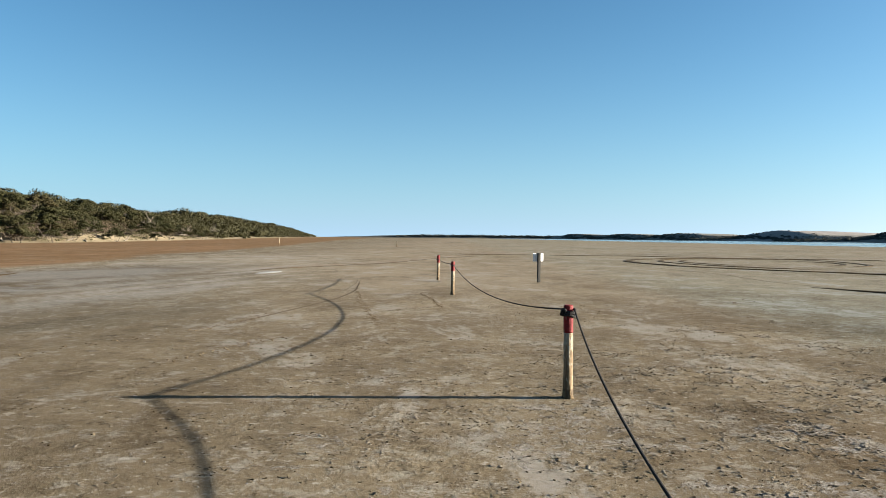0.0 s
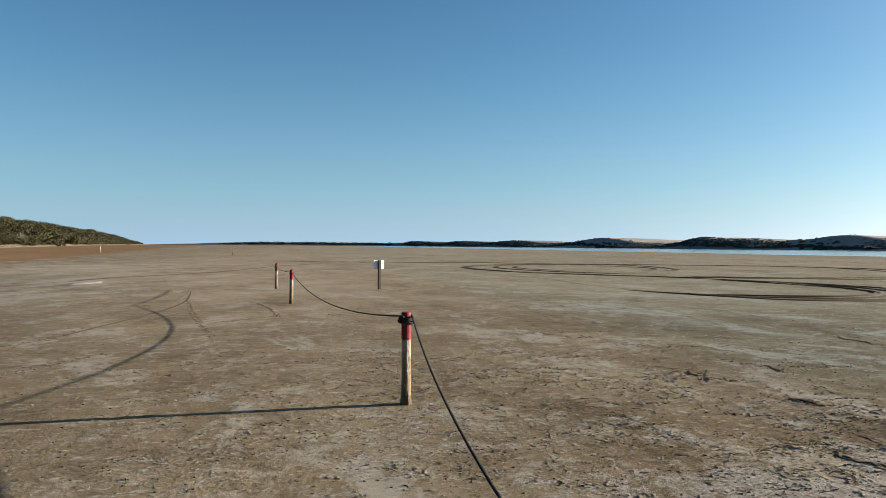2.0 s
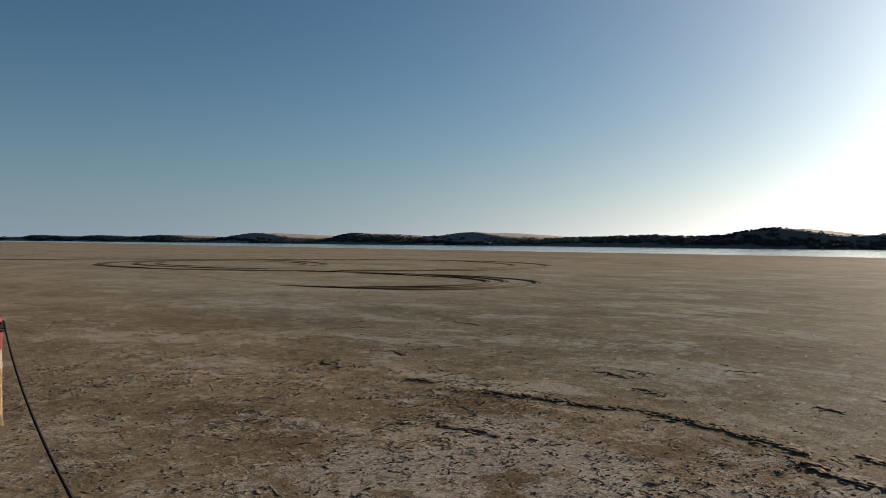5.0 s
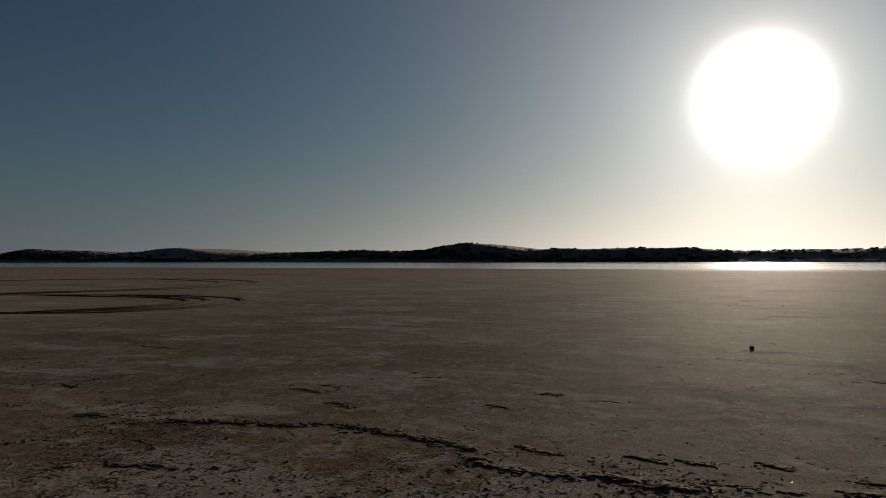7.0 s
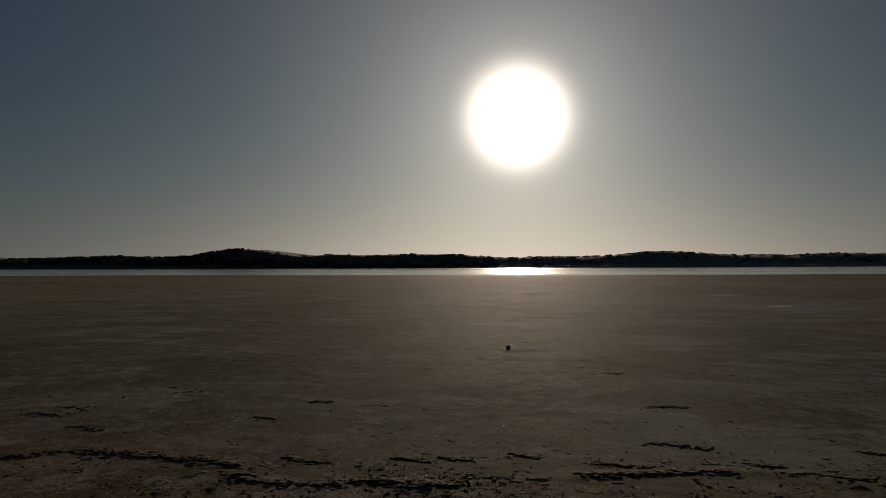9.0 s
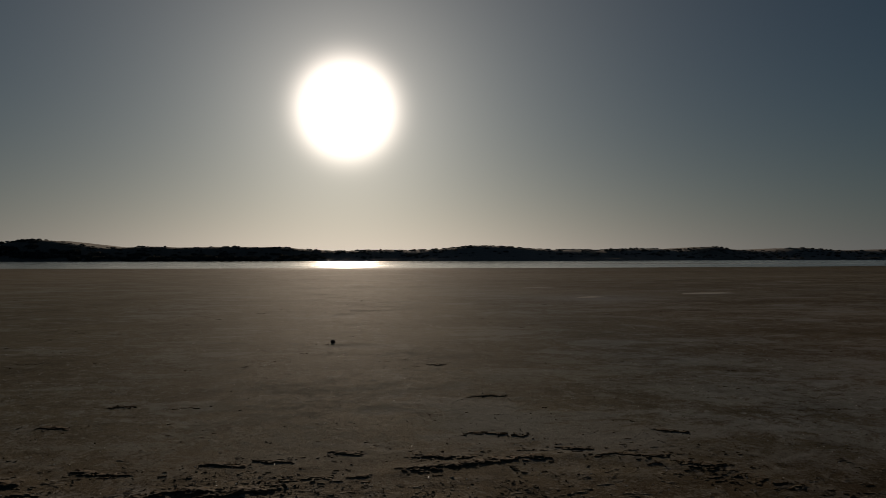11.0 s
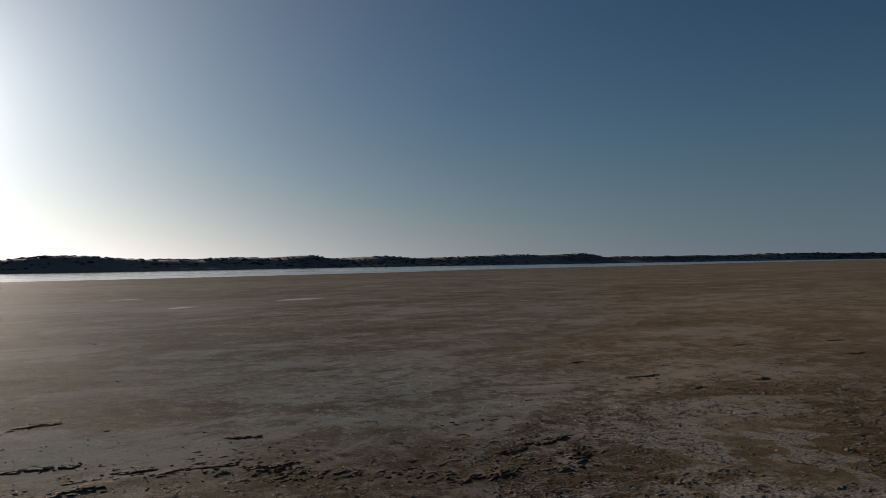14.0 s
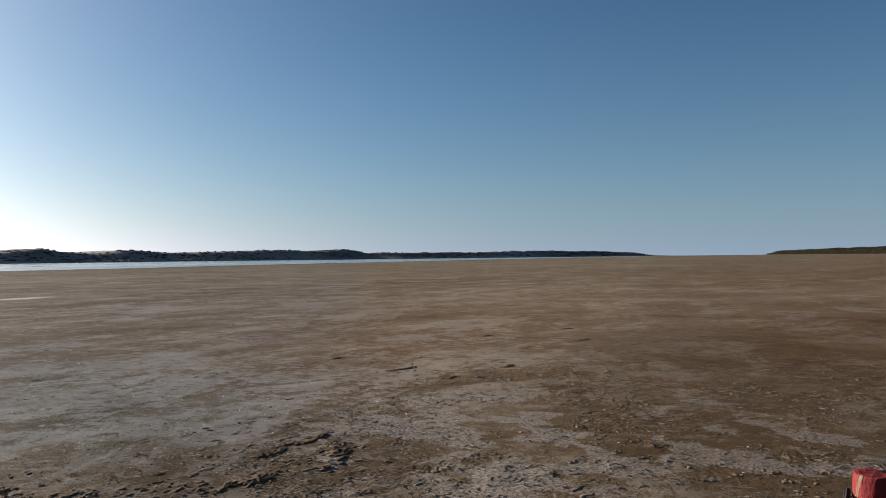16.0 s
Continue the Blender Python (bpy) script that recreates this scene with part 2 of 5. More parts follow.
# ---------------- materials ----------------
def ground_material():
    k = Mat("salty_mud", rough=0.92, spec=0.006)
    flat = k.scaled((1.0, 1.0, 0.0))
    sep = k.t.nodes.new("ShaderNodeSeparateXYZ")
    k.t.links.new(k.pos, sep.inputs[0])
    X, Y = sep.outputs[0], sep.outputs[1]
    along = k.scaled((1.0, 0.28, 0.0))  # streaks drawn out along the shore
    broad = k.noise(0.07, 6, 0.6, along)
    patch = k.noise(0.42, 9, 0.68, flat, 0.5)
    patch2 = k.noise(0.9, 9, 0.70, k.scaled((1.0, 0.55, 0.0)), 0.8)
    mid = k.noise(1.5, 5, 0.6, flat, 0.4)
    fine = k.noise(5.5, 6, 0.68, flat, 0.5)
    grain = k.noise(34, 4, 0.7, flat)
    speck = k.noise(150, 2, 0.6, flat)
    mud = k.mix(k.ramp(patch, 0.36, 0.64), (0.172, 0.131, 0.077), (0.254, 0.201, 0.122))
    mud = k.mix(k.ramp(broad, 0.40, 0.62, 0.0, 0.7), mud, (0.205, 0.162, 0.098))
    mud = k.mix(k.ramp(grain, 0.38, 0.72, 0.0, 0.5), mud, (0.312, 0.264, 0.172))
    mud = k.mix(k.ramp(fine, 0.54, 0.66, 0.0, 0.75), mud, (0.089, 0.067, 0.038))
    umber = k.attr("umber")  # bare brown mud between the salt
    mud = k.mix(umber, mud, k.mix(1.0, mud, (0.66, 0.58, 0.50), "MULTIPLY"))
    # thin salt bloom, patchy, streaked and broken into flecks
    salt_zone = k.attr("salt")
    s1 = k.math("ADD", k.math("MULTIPLY", patch2, 0.6), k.math("MULTIPLY", fine, 0.4))
    s1 = k.math("ADD", s1, k.math("MULTIPLY", k.math("SUBTRACT", salt_zone, 0.5), 0.22))
    s1 = k.math("ADD", s1, k.math("MULTIPLY", k.math("SUBTRACT", grain, 0.5), 0.28))
    salt = k.ramp(s1, 0.515, 0.585)
    col = k.mix(k.math("MULTIPLY", salt, k.ramp(umber, 0, 1, 0.62, 0.80)), mud, (0.432, 0.400, 0.322))
    fleck = k.noise(70, 3, 0.65, flat)
    col = k.mix(k.ramp(speck, 0.58, 0.66, 0.0, 0.75), col, (0.490, 0.475, 0.402))
    # dark flecks painted in for the shade of crust relief
    col = k.mix(k.ramp(fleck, 0.59, 0.64, 0.0, 0.6), col, (0.063, 0.046, 0.028))
    # wide darker and paler drifts
    drift = k.noise(0.045, 9, 0.62, k.scaled((1.0, 0.5, 0.0)), 0.6)
    col = k.mix(k.ramp(drift, 0.36, 0.50, 0.50, 0.0), col, k.mix(1.0, col, (0.60, 0.57, 0.55), "MULTIPLY"))
    col = k.mix(k.ramp(drift, 0.53, 0.66, 0.0, 0.38), col, (0.382, 0.345, 0.259))
    # damp grey-green flat, and rusty dry sand under the dune
    damp = k.attr("damp")
    col = k.mix(k.math("MULTIPLY", damp, k.ramp(patch, 0.25, 0.6, 0.55, 1.0)), col, k.mix(1.0, col, (0.58, 0.61, 0.61), "MULTIPLY"))
    rust = k.attr("rust")
    rust_col = k.mix(k.ramp(patch, 0.35, 0.65), (0.198, 0.120, 0.056), (0.252, 0.163, 0.084))
    rust_col = k.mix(k.ramp(grain, 0.4, 0.7, 0.0, 0.3), rust_col, (0.32, 0.20, 0.11))
    rust_col = k.mix(k.ramp(broad, 0.48, 0.62, 0.0, 0.5), rust_col, (0.30, 0.185, 0.10))
    col = k.mix(rust, col, rust_col)
    # mottling put into the colour for clod relief under the grazing sun
    blotch, blot = k.noise(0.28, 7, 0.68, flat, 0.5), k.noise(1.25, 7, 0.72, flat, 0.6)
    col = k.mix(k.ramp(blotch, 0.38, 0.50, 0.45, 0.0), col, k.mix(1.0, col, (0.76, 0.74, 0.72), "MULTIPLY"))
    col = k.mix(k.ramp(blot, 0.40, 0.47, 0.50, 0.0), col, k.mix(1.0, col, (0.74, 0.72, 0.70), "MULTIPLY"))
    col = k.mix(k.ramp(blotch, 0.54, 0.64, 0.0, 0.5), col, k.mix(1.0, col, (1.25, 1.25, 1.25), "MULTIPLY"))
    # crisp salt flecks and painted pit shade, broken at hand and pace scale
    crisp = k.noise(2.6, 7, 0.74, k.scaled((0.8, 1.0, 0.0)), 0.3)
    crisp2 = k.noise(8.5, 5, 0.72, k.scaled((0.8, 1.0, 0.0)), 0.3)
    keep = k.math("SUBTRACT", 1.0, k.math("MULTIPLY", rust, 0.75))
    col = k.mix(k.math("MULTIPLY", k.ramp(crisp, 0.575, 0.605, 0.0, 0.30), keep), col, (0.470, 0.440, 0.365))
    col = k.mix(k.ramp(crisp, 0.410, 0.435, 0.36, 0.0), col, k.mix(1.0, col, (0.66, 0.63, 0.60), "MULTIPLY"))
    col = k.mix(k.math("MULTIPLY", k.ramp(crisp2, 0.605, 0.630, 0.0, 0.50), keep), col, (0.520, 0.490, 0.415))
    col = k.mix(k.ramp(crisp2, 0.370, 0.395, 0.60, 0.0), col, k.mix(1.0, col, (0.50, 0.46, 0.43), "MULTIPLY"))
    # northern flat brightened in its colour by a tan mix
    col = k.mix(k.math("MULTIPLY", k.attr("buff"), k.ramp(patch, 0.3, 0.6, 0.35, 0.6)), col, (0.385, 0.318, 0.222))
    col = k.mix(1.0, col, (0.87, 0.85, 0.83), "MULTIPLY")
    pale = k.attr("pale")
    col = k.mix(k.math("MULTIPLY", pale, k.ramp(fine, 0.30, 0.62, 0.50, 0.97)), col, (0.400, 0.390, 0.362))
    # salt and damp drawn out in broken streaks at every scale
    streak = k.noise(0.42, 13, 0.80, k.scaled((1.0, 0.62, 0.0)), 0.3)
    col = k.mix(k.math("MULTIPLY", k.ramp(streak, 0.525, 0.585, 0.0, 0.60), keep), col, (0.345, 0.316, 0.262))
    col = k.mix(k.ramp(streak, 0.410, 0.468, 0.60, 0.0), col, k.mix(1.0, col, (0.66, 0.64, 0.62), "MULTIPLY"))
    crumbly = k.noise(3.4, 13, 0.88, flat, 0.2)
    col = k.mix(k.math("MULTIPLY", k.ramp(crumbly, 0.545, 0.590, 0.0, 0.42), keep), col, (0.350, 0.318, 0.262))
    col = k.mix(k.ramp(crumbly, 0.415, 0.455, 0.50, 0.0), col, k.mix(1.0, col, (0.58, 0.55, 0.52), "MULTIPLY"))
    # grey salty scabs over bare ochre mud
    scab = k.attr("scab")
    edge = k.math("ADD", scab, k.math("MULTIPLY", k.math("SUBTRACT", k.noise(4, 13, 0.84, flat, 0.4), 0.5), 3.2))
    between = k.attr("ochre")
    col = k.mix(k.math("MULTIPLY", between, k.ramp(mid, 0.3, 0.6, 0.55, 0.85)), col, k.mix(k.ramp(fine, 0.35, 0.65), (0.106, 0.077, 0.042), (0.144, 0.107, 0.062)))
    salty = k.ramp(edge, 0.55, 0.75, 0.0, 0.78)
    col = k.mix(salty, col, k.mix(k.ramp(grain, 0.40, 0.66), (0.205, 0.182, 0.148), (0.390, 0.362, 0.315)))
    col = k.mix(k.attr("grey"), col, k.mix(1.0, col, (0.93, 1.05, 1.13), "MULTIPLY"))
    col = k.mix(k.attr("lilac"), col, k.mix(1.0, col, (0.90, 0.98, 1.12), "MULTIPLY"))
    # wet patches, and lens fall-off painted as darker mud
    col = k.mix(k.attr("wet_dim"), col, k.mix(1.0, col, (0.72, 0.70, 0.68), "MULTIPLY"))
    flaky = k.math("MULTIPLY", k.noise(34, 5, 0.78, flat, 0.5), salty)
    col = k.mix(1.0, col, (0.695, 0.700, 0.735), "MULTIPLY")
    rough = k.math("SUBTRACT", k.ramp(salt, 0, 1, 0.80, 0.95), k.math("MULTIPLY", damp, 0.14))
    crust = k.attr("crust")
    cr = k.math("MULTIPLY", k.math("SUBTRACT", 1.0, k.cells(26, flat)), crust)
    return k.done(col, rough, ((patch2, 0.020, 0.4), (mid, 0.022, 0.4), (fine, 0.022, 0.45), (cr, 0.012, 0.5), (flaky, 0.016, 0.6), (crumbly, 0.016, 0.4), (grain, 0.008, 0.5), (speck, 0.002, 0.6)))


def simple_material(name, a, b, scale, rough, bump=0.01, strength=0.4, spec=0.08, stretch=(1, 1, 1), per=None):
    k = Mat(name, rough, spec)
    v = k.scaled(stretch)
    n1, n2 = k.noise(scale, 5, 0.6, v), k.noise(scale * 7, 4, 0.6, v)
    col = k.mix(k.ramp(n1, 0.3, 0.7), a, b)
    col = k.mix(k.ramp(n2, 0.45, 0.8, 0.0, 0.5), col, tuple(c * 0.6 for c in a))
    if per == "object":
        col = k.mix(k.ramp(k.per_object(), 0, 1, 0.0, 0.45), col, tuple(c * 0.62 for c in b))
    if per == "island":
        col = k.mix(k.ramp(k.per_island(), 0, 1, 0.0, 0.6), col, tuple(c * 0.55 for c in a))
    return k.done(col, None, ((n1, bump, strength), (n2, bump * 0.4, strength)))


def leaf_material(name, a, b, c, thin=0.0):
    k = Mat(name, 0.75, 0.12)
    col = k.mix(k.per_island(), a, b)
    col = k.mix(k.ramp(k.per_object(), 0.45, 0.95, 0.0, 0.75), col, c)
    col = k.mix(k.ramp(k.noise(0.35, 3), 0.4, 0.7, 0, 0.45), col, tuple(x * 0.55 for x in a))
    k.done(col)
    if thin:  # light passing through the leaves
        t = k.t.nodes
        through_leaf, both_sides = t.new("ShaderNodeBsdfTranslucent"), t.new("ShaderNodeMixShader")
        k.link(col, through_leaf.inputs[0])
        both_sides.inputs[0].default_value = thin
        k.t.links.new(k.b.outputs[0], both_sides.inputs[1])
        k.t.links.new(through_leaf.outputs[0], both_sides.inputs[2])
        k.t.links.new(both_sides.outputs[0], t["Material Output"].inputs[0])
    return k.m


def water_material():
    k = Mat("lake_water", 0.14, 0.5)
    v = k.scaled((0.55, 0.16, 1.0))
    n = k.noise(0.9, 5, 0.6, v)
    n2 = k.noise(0.012, 3, 0.5, k.scaled((1.6, 0.25, 1)))
    col = k.mix(k.ramp(n2, 0.35, 0.65), (0.030, 0.045, 0.055), (0.055, 0.070, 0.075))
    k.b.inputs["IOR"].default_value = 1.33
    return k.done(col, k.ramp(n2, 0.35, 0.65, 0.08, 0.20), ((n, 0.25, 0.09),))


def post_wood_material():
    k = Mat("weathered_post_timber", 0.85, 0.25)
    v = k.scaled((1, 1, 0.09))
    g1, g2 = k.noise(34, 5, 0.65, v), k.noise(130, 3, 0.6, v)
    peel = k.noise(24, 6, 0.74, k.scaled((1, 1, 0.42)), 0.6)
    sep = k.t.nodes.new("ShaderNodeSeparateXYZ")
    k.t.links.new(k.pos, sep.inputs[0])
    wood = k.mix(k.ramp(g1, 0.35, 0.65), (0.091, 0.057, 0.028), (0.215, 0.155, 0.089))
    wood = k.mix(k.ramp(g2, 0.5, 0.75, 0, 0.7), wood, (0.048, 0.032, 0.020))
    keep = k.math("ADD", peel, k.ramp(sep.outputs[2], 0.05, 0.66, -0.13, 0.07))
    paint = k.mix(k.ramp(g2, 0.40, 0.7, 0, 0.6), (0.274, 0.239, 0.176), (0.146, 0.115, 0.076))
    col = k.mix(k.ramp(keep, 0.515, 0.555), wood, paint)
    mudline = k.math("SUBTRACT", k.ramp(sep.outputs[2], 0.03, 0.16, 1.0, 0.0), k.math("MULTIPLY", peel, 0.6))
    col = k.mix(k.ramp(mudline, 0.05, 0.4, 0.0, 0.85), col, (0.055, 0.040, 0.025))
    return k.done(col, None, ((g1, 0.016, 0.9), (keep, 0.010, 0.8), (g2, 0.004, 0.8)))


def post_paint_material():
    k = Mat("faded_red_paint", 0.7, 0.2)
    v = k.scaled((1, 1, 0.12))
    g1, chip = k.noise(40, 4, 0.6, v), k.noise(22, 5, 0.7, k.scaled((1, 1, 0.4)), 0.6)
    col = k.mix(k.ramp(g1, 0.3, 0.7), (0.109, 0.005, 0.007), (0.162, 0.013, 0.012))
    col = k.mix(k.ramp(chip, 0.585, 0.62), col, (0.140, 0.101, 0.062))
    col = k.mix(k.ramp(chip, 0.36, 0.46, 0.75, 0.0), col, (0.039, 0.006, 0.007))
    return k.done(col, None, ((g1, 0.010, 0.8), (chip, 0.005, 0.8)))


def rope_material():
    k = Mat("black_rope_fibre", 0.9, 0.08)
    n = k.t.nodes.new("ShaderNodeTexWave")
    n.inputs["Scale"].default_value, n.inputs["Distortion"].default_value = 45, 1.5
    k.t.links.new(k.pos, n.inputs["Vector"])
    g = k.noise(220, 3)
    col = k.mix(g, (0.010, 0.010, 0.011), (0.035, 0.033, 0.031))
    return k.done(col, None, ((n.outputs["Fac"], 0.004, 0.8), (g, 0.001, 0.5)))


def far_ground_material():
    k = Mat("hazed_far_ground", 0.95, 0.1)
    n, n2 = k.noise(0.03, 5, 0.65), k.noise(0.25, 4, 0.6)
    # sand and scrub lifted and greyed: distance haze put into their colour
    sand = k.mix(k.ramp(n2, 0.35, 0.7), (0.255, 0.228, 0.204), (0.200, 0.180, 0.162))
    scrub = k.mix(n2, (0.120, 0.112, 0.094), (0.185, 0.172, 0.146))
    f = k.ramp(k.math("ADD", k.attr("bare"), k.math("MULTIPLY", k.math("SUBTRACT", n, 0.5), 0.6)), 0.36, 0.56)
    return k.done(k.mix(f, scrub, sand), None, ((n2, 1.0, 0.5),))


def dune_material():
    k = Mat("pale_dune_sand", 0.95, 0.08)
    n1, n2 = k.noise(0.25, 5, 0.6), k.noise(1.8, 5, 0.65)
    sand = k.mix(k.ramp(n1, 0.3, 0.7), (0.128, 0.100, 0.061), (0.181, 0.147, 0.097))
    sand = k.mix(k.ramp(n2, 0.5, 0.7, 0.0, 0.6), sand, (0.074, 0.061, 0.036))
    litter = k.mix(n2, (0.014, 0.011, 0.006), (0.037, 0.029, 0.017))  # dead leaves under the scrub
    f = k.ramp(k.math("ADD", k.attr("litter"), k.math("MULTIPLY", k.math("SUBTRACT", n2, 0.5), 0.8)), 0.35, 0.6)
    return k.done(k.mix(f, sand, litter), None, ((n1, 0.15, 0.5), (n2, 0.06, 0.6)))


M_GROUND = ground_material()
M_WATER = water_material()
M_TRACK = simple_material("churned_wet_mud", (0.030, 0.019, 0.007), (0.066, 0.044, 0.018), 3.0, 0.85, 0.010, 0.5)
M_TRACK_OLD = simple_material("old_wheel_rut", (0.055, 0.037, 0.020), (0.074, 0.052, 0.030), 3.0, 0.9, 0.02, 0.6)
M_TRACK_FAINT = simple_material("pressed_mud", (0.100, 0.077, 0.047), (0.125, 0.097, 0.061), 3.0, 0.9, 0.004, 0.4)
M_CRUST = simple_material("dried_crust", (0.071, 0.049, 0.028), (0.157, 0.119, 0.074), 9.0, 0.9, 0.006, 0.7, per="island")
M_PLATE = simple_material("lifted_crust", (0.090, 0.070, 0.046), (0.199, 0.172, 0.132), 7.0, 0.92, 0.004, 0.5)
M_CRUMB = simple_material("mud_crumbs", (0.076, 0.059, 0.036), (0.171, 0.143, 0.105), 12.0, 0.92, 0.006, 0.6, per="island")
M_WRACK = simple_material("dark_wrack", (0.052, 0.034, 0.019), (0.132, 0.094, 0.056), 12.0, 0.9, 0.006, 0.6)
M_MUD = simple_material("caked_mud", (0.053, 0.036, 0.020), (0.152, 0.111, 0.064), 40.0, 0.92, 0.006, 0.8)
M_SHELL = simple_material("bleached_shell", (0.290, 0.270, 0.235), (0.360, 0.345, 0.310), 60, 0.5)
M_CRYSTAL = simple_material("salt_crystal", (0.50, 0.49, 0.47), (0.60, 0.59, 0.57), 60, 0.28, 0.0005, 0.2, spec=0.5)
M_STONE = simple_material("dark_stone", (0.025, 0.023, 0.022), (0.054, 0.049, 0.043), 30, 0.8, 0.004, 0.6)
M_SALT = simple_material("salt_puddle_crust", (0.233, 0.220, 0.201), (0.297, 0.291, 0.271), 2.0, 0.8, 0.004, 0.3)
M_POST = post_wood_material()
M_RED = post_paint_material()
M_ROPE = rope_material()
M_SIGN_POST = simple_material("dark_stained_timber", (0.035, 0.033, 0.030), (0.06, 0.055, 0.048), 20, 0.8, 0.004, 0.5, stretch=(1, 1, 0.1))
M_SIGN = simple_material("white_sign_sheet", (0.607, 0.615, 0.615), (0.656, 0.656, 0.648), 6, 0.45, 0.0005, 0.2)
M_DUNE = dune_material()
M_FARSAND = far_ground_material()
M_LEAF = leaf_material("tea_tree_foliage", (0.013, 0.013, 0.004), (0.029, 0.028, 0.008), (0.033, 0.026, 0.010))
# far leaves paler and greyer than near ones: haze painted into the colour
M_LEAF_FAR = leaf_material("hazed_far_foliage", (0.056, 0.060, 0.054), (0.086, 0.088, 0.080), (0.072, 0.073, 0.066), 0.25)
M_BARK = simple_material("grey_bark", (0.053, 0.043, 0.032), (0.099, 0.082, 0.062), 6, 0.9, 0.02, 0.6, stretch=(1, 1, 0.3))
M_DEAD = simple_material("bleached_dead_wood", (0.091, 0.076, 0.058), (0.156, 0.135, 0.108), 6, 0.85, 0.02, 0.5, stretch=(1, 1, 0.3))
M_GRASS = leaf_material("dry_dune_grass", (0.050, 0.045, 0.020), (0.088, 0.076, 0.038), (0.066, 0.058, 0.029))
M_TWIG = simple_material("brown_twigs", (0.060, 0.045, 0.030), (0.110, 0.086, 0.058), 6, 0.9, 0.01, 0.4, per="object")


# ---------------- ground: one sheet from underfoot to the horizon ----------------
RIDGE = smooth_line([(5.0, 6.4), (5.06, 5.66), (5.32, 5.0), (5.5, 4.4), (5.75, 3.9), (5.7, 3.2), (5.6, 2.45), (5.15, 2.0), (5.15, 1.5), (5.25, 1.1), (5.25, 0.6), (5.5, 0.0),
                     (5.75, -0.9), (5.95, -1.8), (5.7, -2.4), (5.2, -2.95), (4.7, -3.4), (4.3, -3.8), (4.15, -4.5), (4.7, -5.0)], 0.12)
DUNE_FOOT = [(420, -2700), (170, -1750), (-40, -1100), (-150, -500), (-130, -150), (-105, 0), (-88, 90), (-76, 128), (-81, 180), (-101, 288), (-179, 690), (-319, 1541), (-560, 3000)]
DUNE_LINE = smooth_line(DUNE_FOOT, 4.0)


def lake_edge(y):
    """The x of the water's near edge."""
    trend = np.interp(y, [-5000, -3000, -1600, -900, -600, -450, -300, -200, -150, -100, -50, 0, 300, 5000], [950, 720, 520, 372, 288, 246, 205, 177, 164, 146, 131, 126, 126, 220])
    return trend + 2.0 * np.sin(y / 37.0) + 1.5 * np.sin(y / 11.0 + 1)


def near_line(x, y, line):
    """Distance to a line of points, for the points that lie near it."""
    d = np.full(x.shape, 9.0)
    close = (np.abs(x - 5.2) < 2.5) & (np.abs(y - 0.7) < 7.5)
    xs, ys = x[close], y[close]
    best = np.full(xs.shape, 9.0)
    side = np.zeros(xs.shape)
    for (px, py) in line:
        q = np.hypot(xs - px, ys - py)
        m = q < best
        best[m] = q[m]
        side[m] = (xs - px)[m]
    d[close] = best
    out = np.zeros(x.shape)
    out[close] = side
    return d, out


def crust_field(x, y):
    """Where the mud has dried into broken crust: 0 to 1."""
    inland = 1 - sstep(x - 5.4 - 0.25 * np.sin(y * 1.3), -0.4, 0.5) * sstep(-y, -8, -6) - 0.5 * sstep(y, 8, 16)
    zone = sstep(x, 0.2, 3.0) * inland + 0.55 * (1 - sstep(np.abs(x + 0.5), 1.0, 3.5)) * (1 - sstep(y, 9, 15))
    zone = zone + 0.75 * sstep(-y, 2.5, 5) * (1 - sstep(x, 3.5, 7))
    n = fbm(x / 0.9, y / 0.7, 4, 5)
    return np.clip(zone, 0, 1) * sstep(n, 0.40, 0.62) * (1 - sstep(np.hypot(x, y), 14, 26))


def scab_field(x, y):
    """Where grey salt crust lies in ragged patches on the mud: 0 to 1."""
    n = fbm(x / 0.62 + 0.5 * fbm(x / 0.3, y / 0.3, 2, 17), y / 0.55, 5, 15)
    south = sstep(-y, 2.8, 5.0) * (1 - 0.75 * sstep(-y, 6.5, 10)) * (1 - sstep(-y, 11, 17)) * (1 - sstep(x, 4.0, 7.0)) * sstep(x, -5, -2)
    east = np.exp(-(((x - 4.1) / 1.3) ** 2 + ((y - 3.3) / 2.0) ** 2)) + np.exp(-(((x - 5.0) / 0.7) ** 2 + ((y - 0.6) / 1.8) ** 2))
    north = 1 - sstep(np.hypot((x - 1.0) / 4.0, (y - 5.0) / 4.5), 0.5, 1.2)
    return np.clip(0.95 * sstep(n, 0.43, 0.63) * south + 0.85 * sstep(n, 0.36, 0.60) * east + 0.55 * sstep(n, 0.52, 0.66) * north, 0, 1)


def ground_height(x, y, r=None):
    r = np.hypot(x, y) if r is None else r
    h = 0.012 * (fbm(x / 2.3, y / 3.0, 4, 11) - 0.5) * (1 - 0.6 * sstep(r, 25, 70))
    near = 1 - sstep(r, 9, 22)
    h = h + near * 0.007 * (fbm(x / 0.30, y / 0.36, 3, 21) - 0.5)
    c = crust_field(x, y)
    h = h + near * c * 0.016 * np.maximum(0, fbm(x / 0.11, y / 0.14, 3, 31) - 0.46) * 2.2
    d, side = near_line(x, y, RIDGE)
    rough = 0.4 + 1.2 * fbm(x / 0.16, y / 0.22, 3, 41)
    h = h + 0.010 * np.exp(-((d / 0.13) ** 2)) * rough
    h = h + 0.010 * np.exp(-((d / 0.75) ** 2)) * (side < 0) * fbm(x / 0.2, y / 0.2, 3, 43)
    h = h - 0.5 * sstep(x - lake_edge(y), -4, 30)
    return h


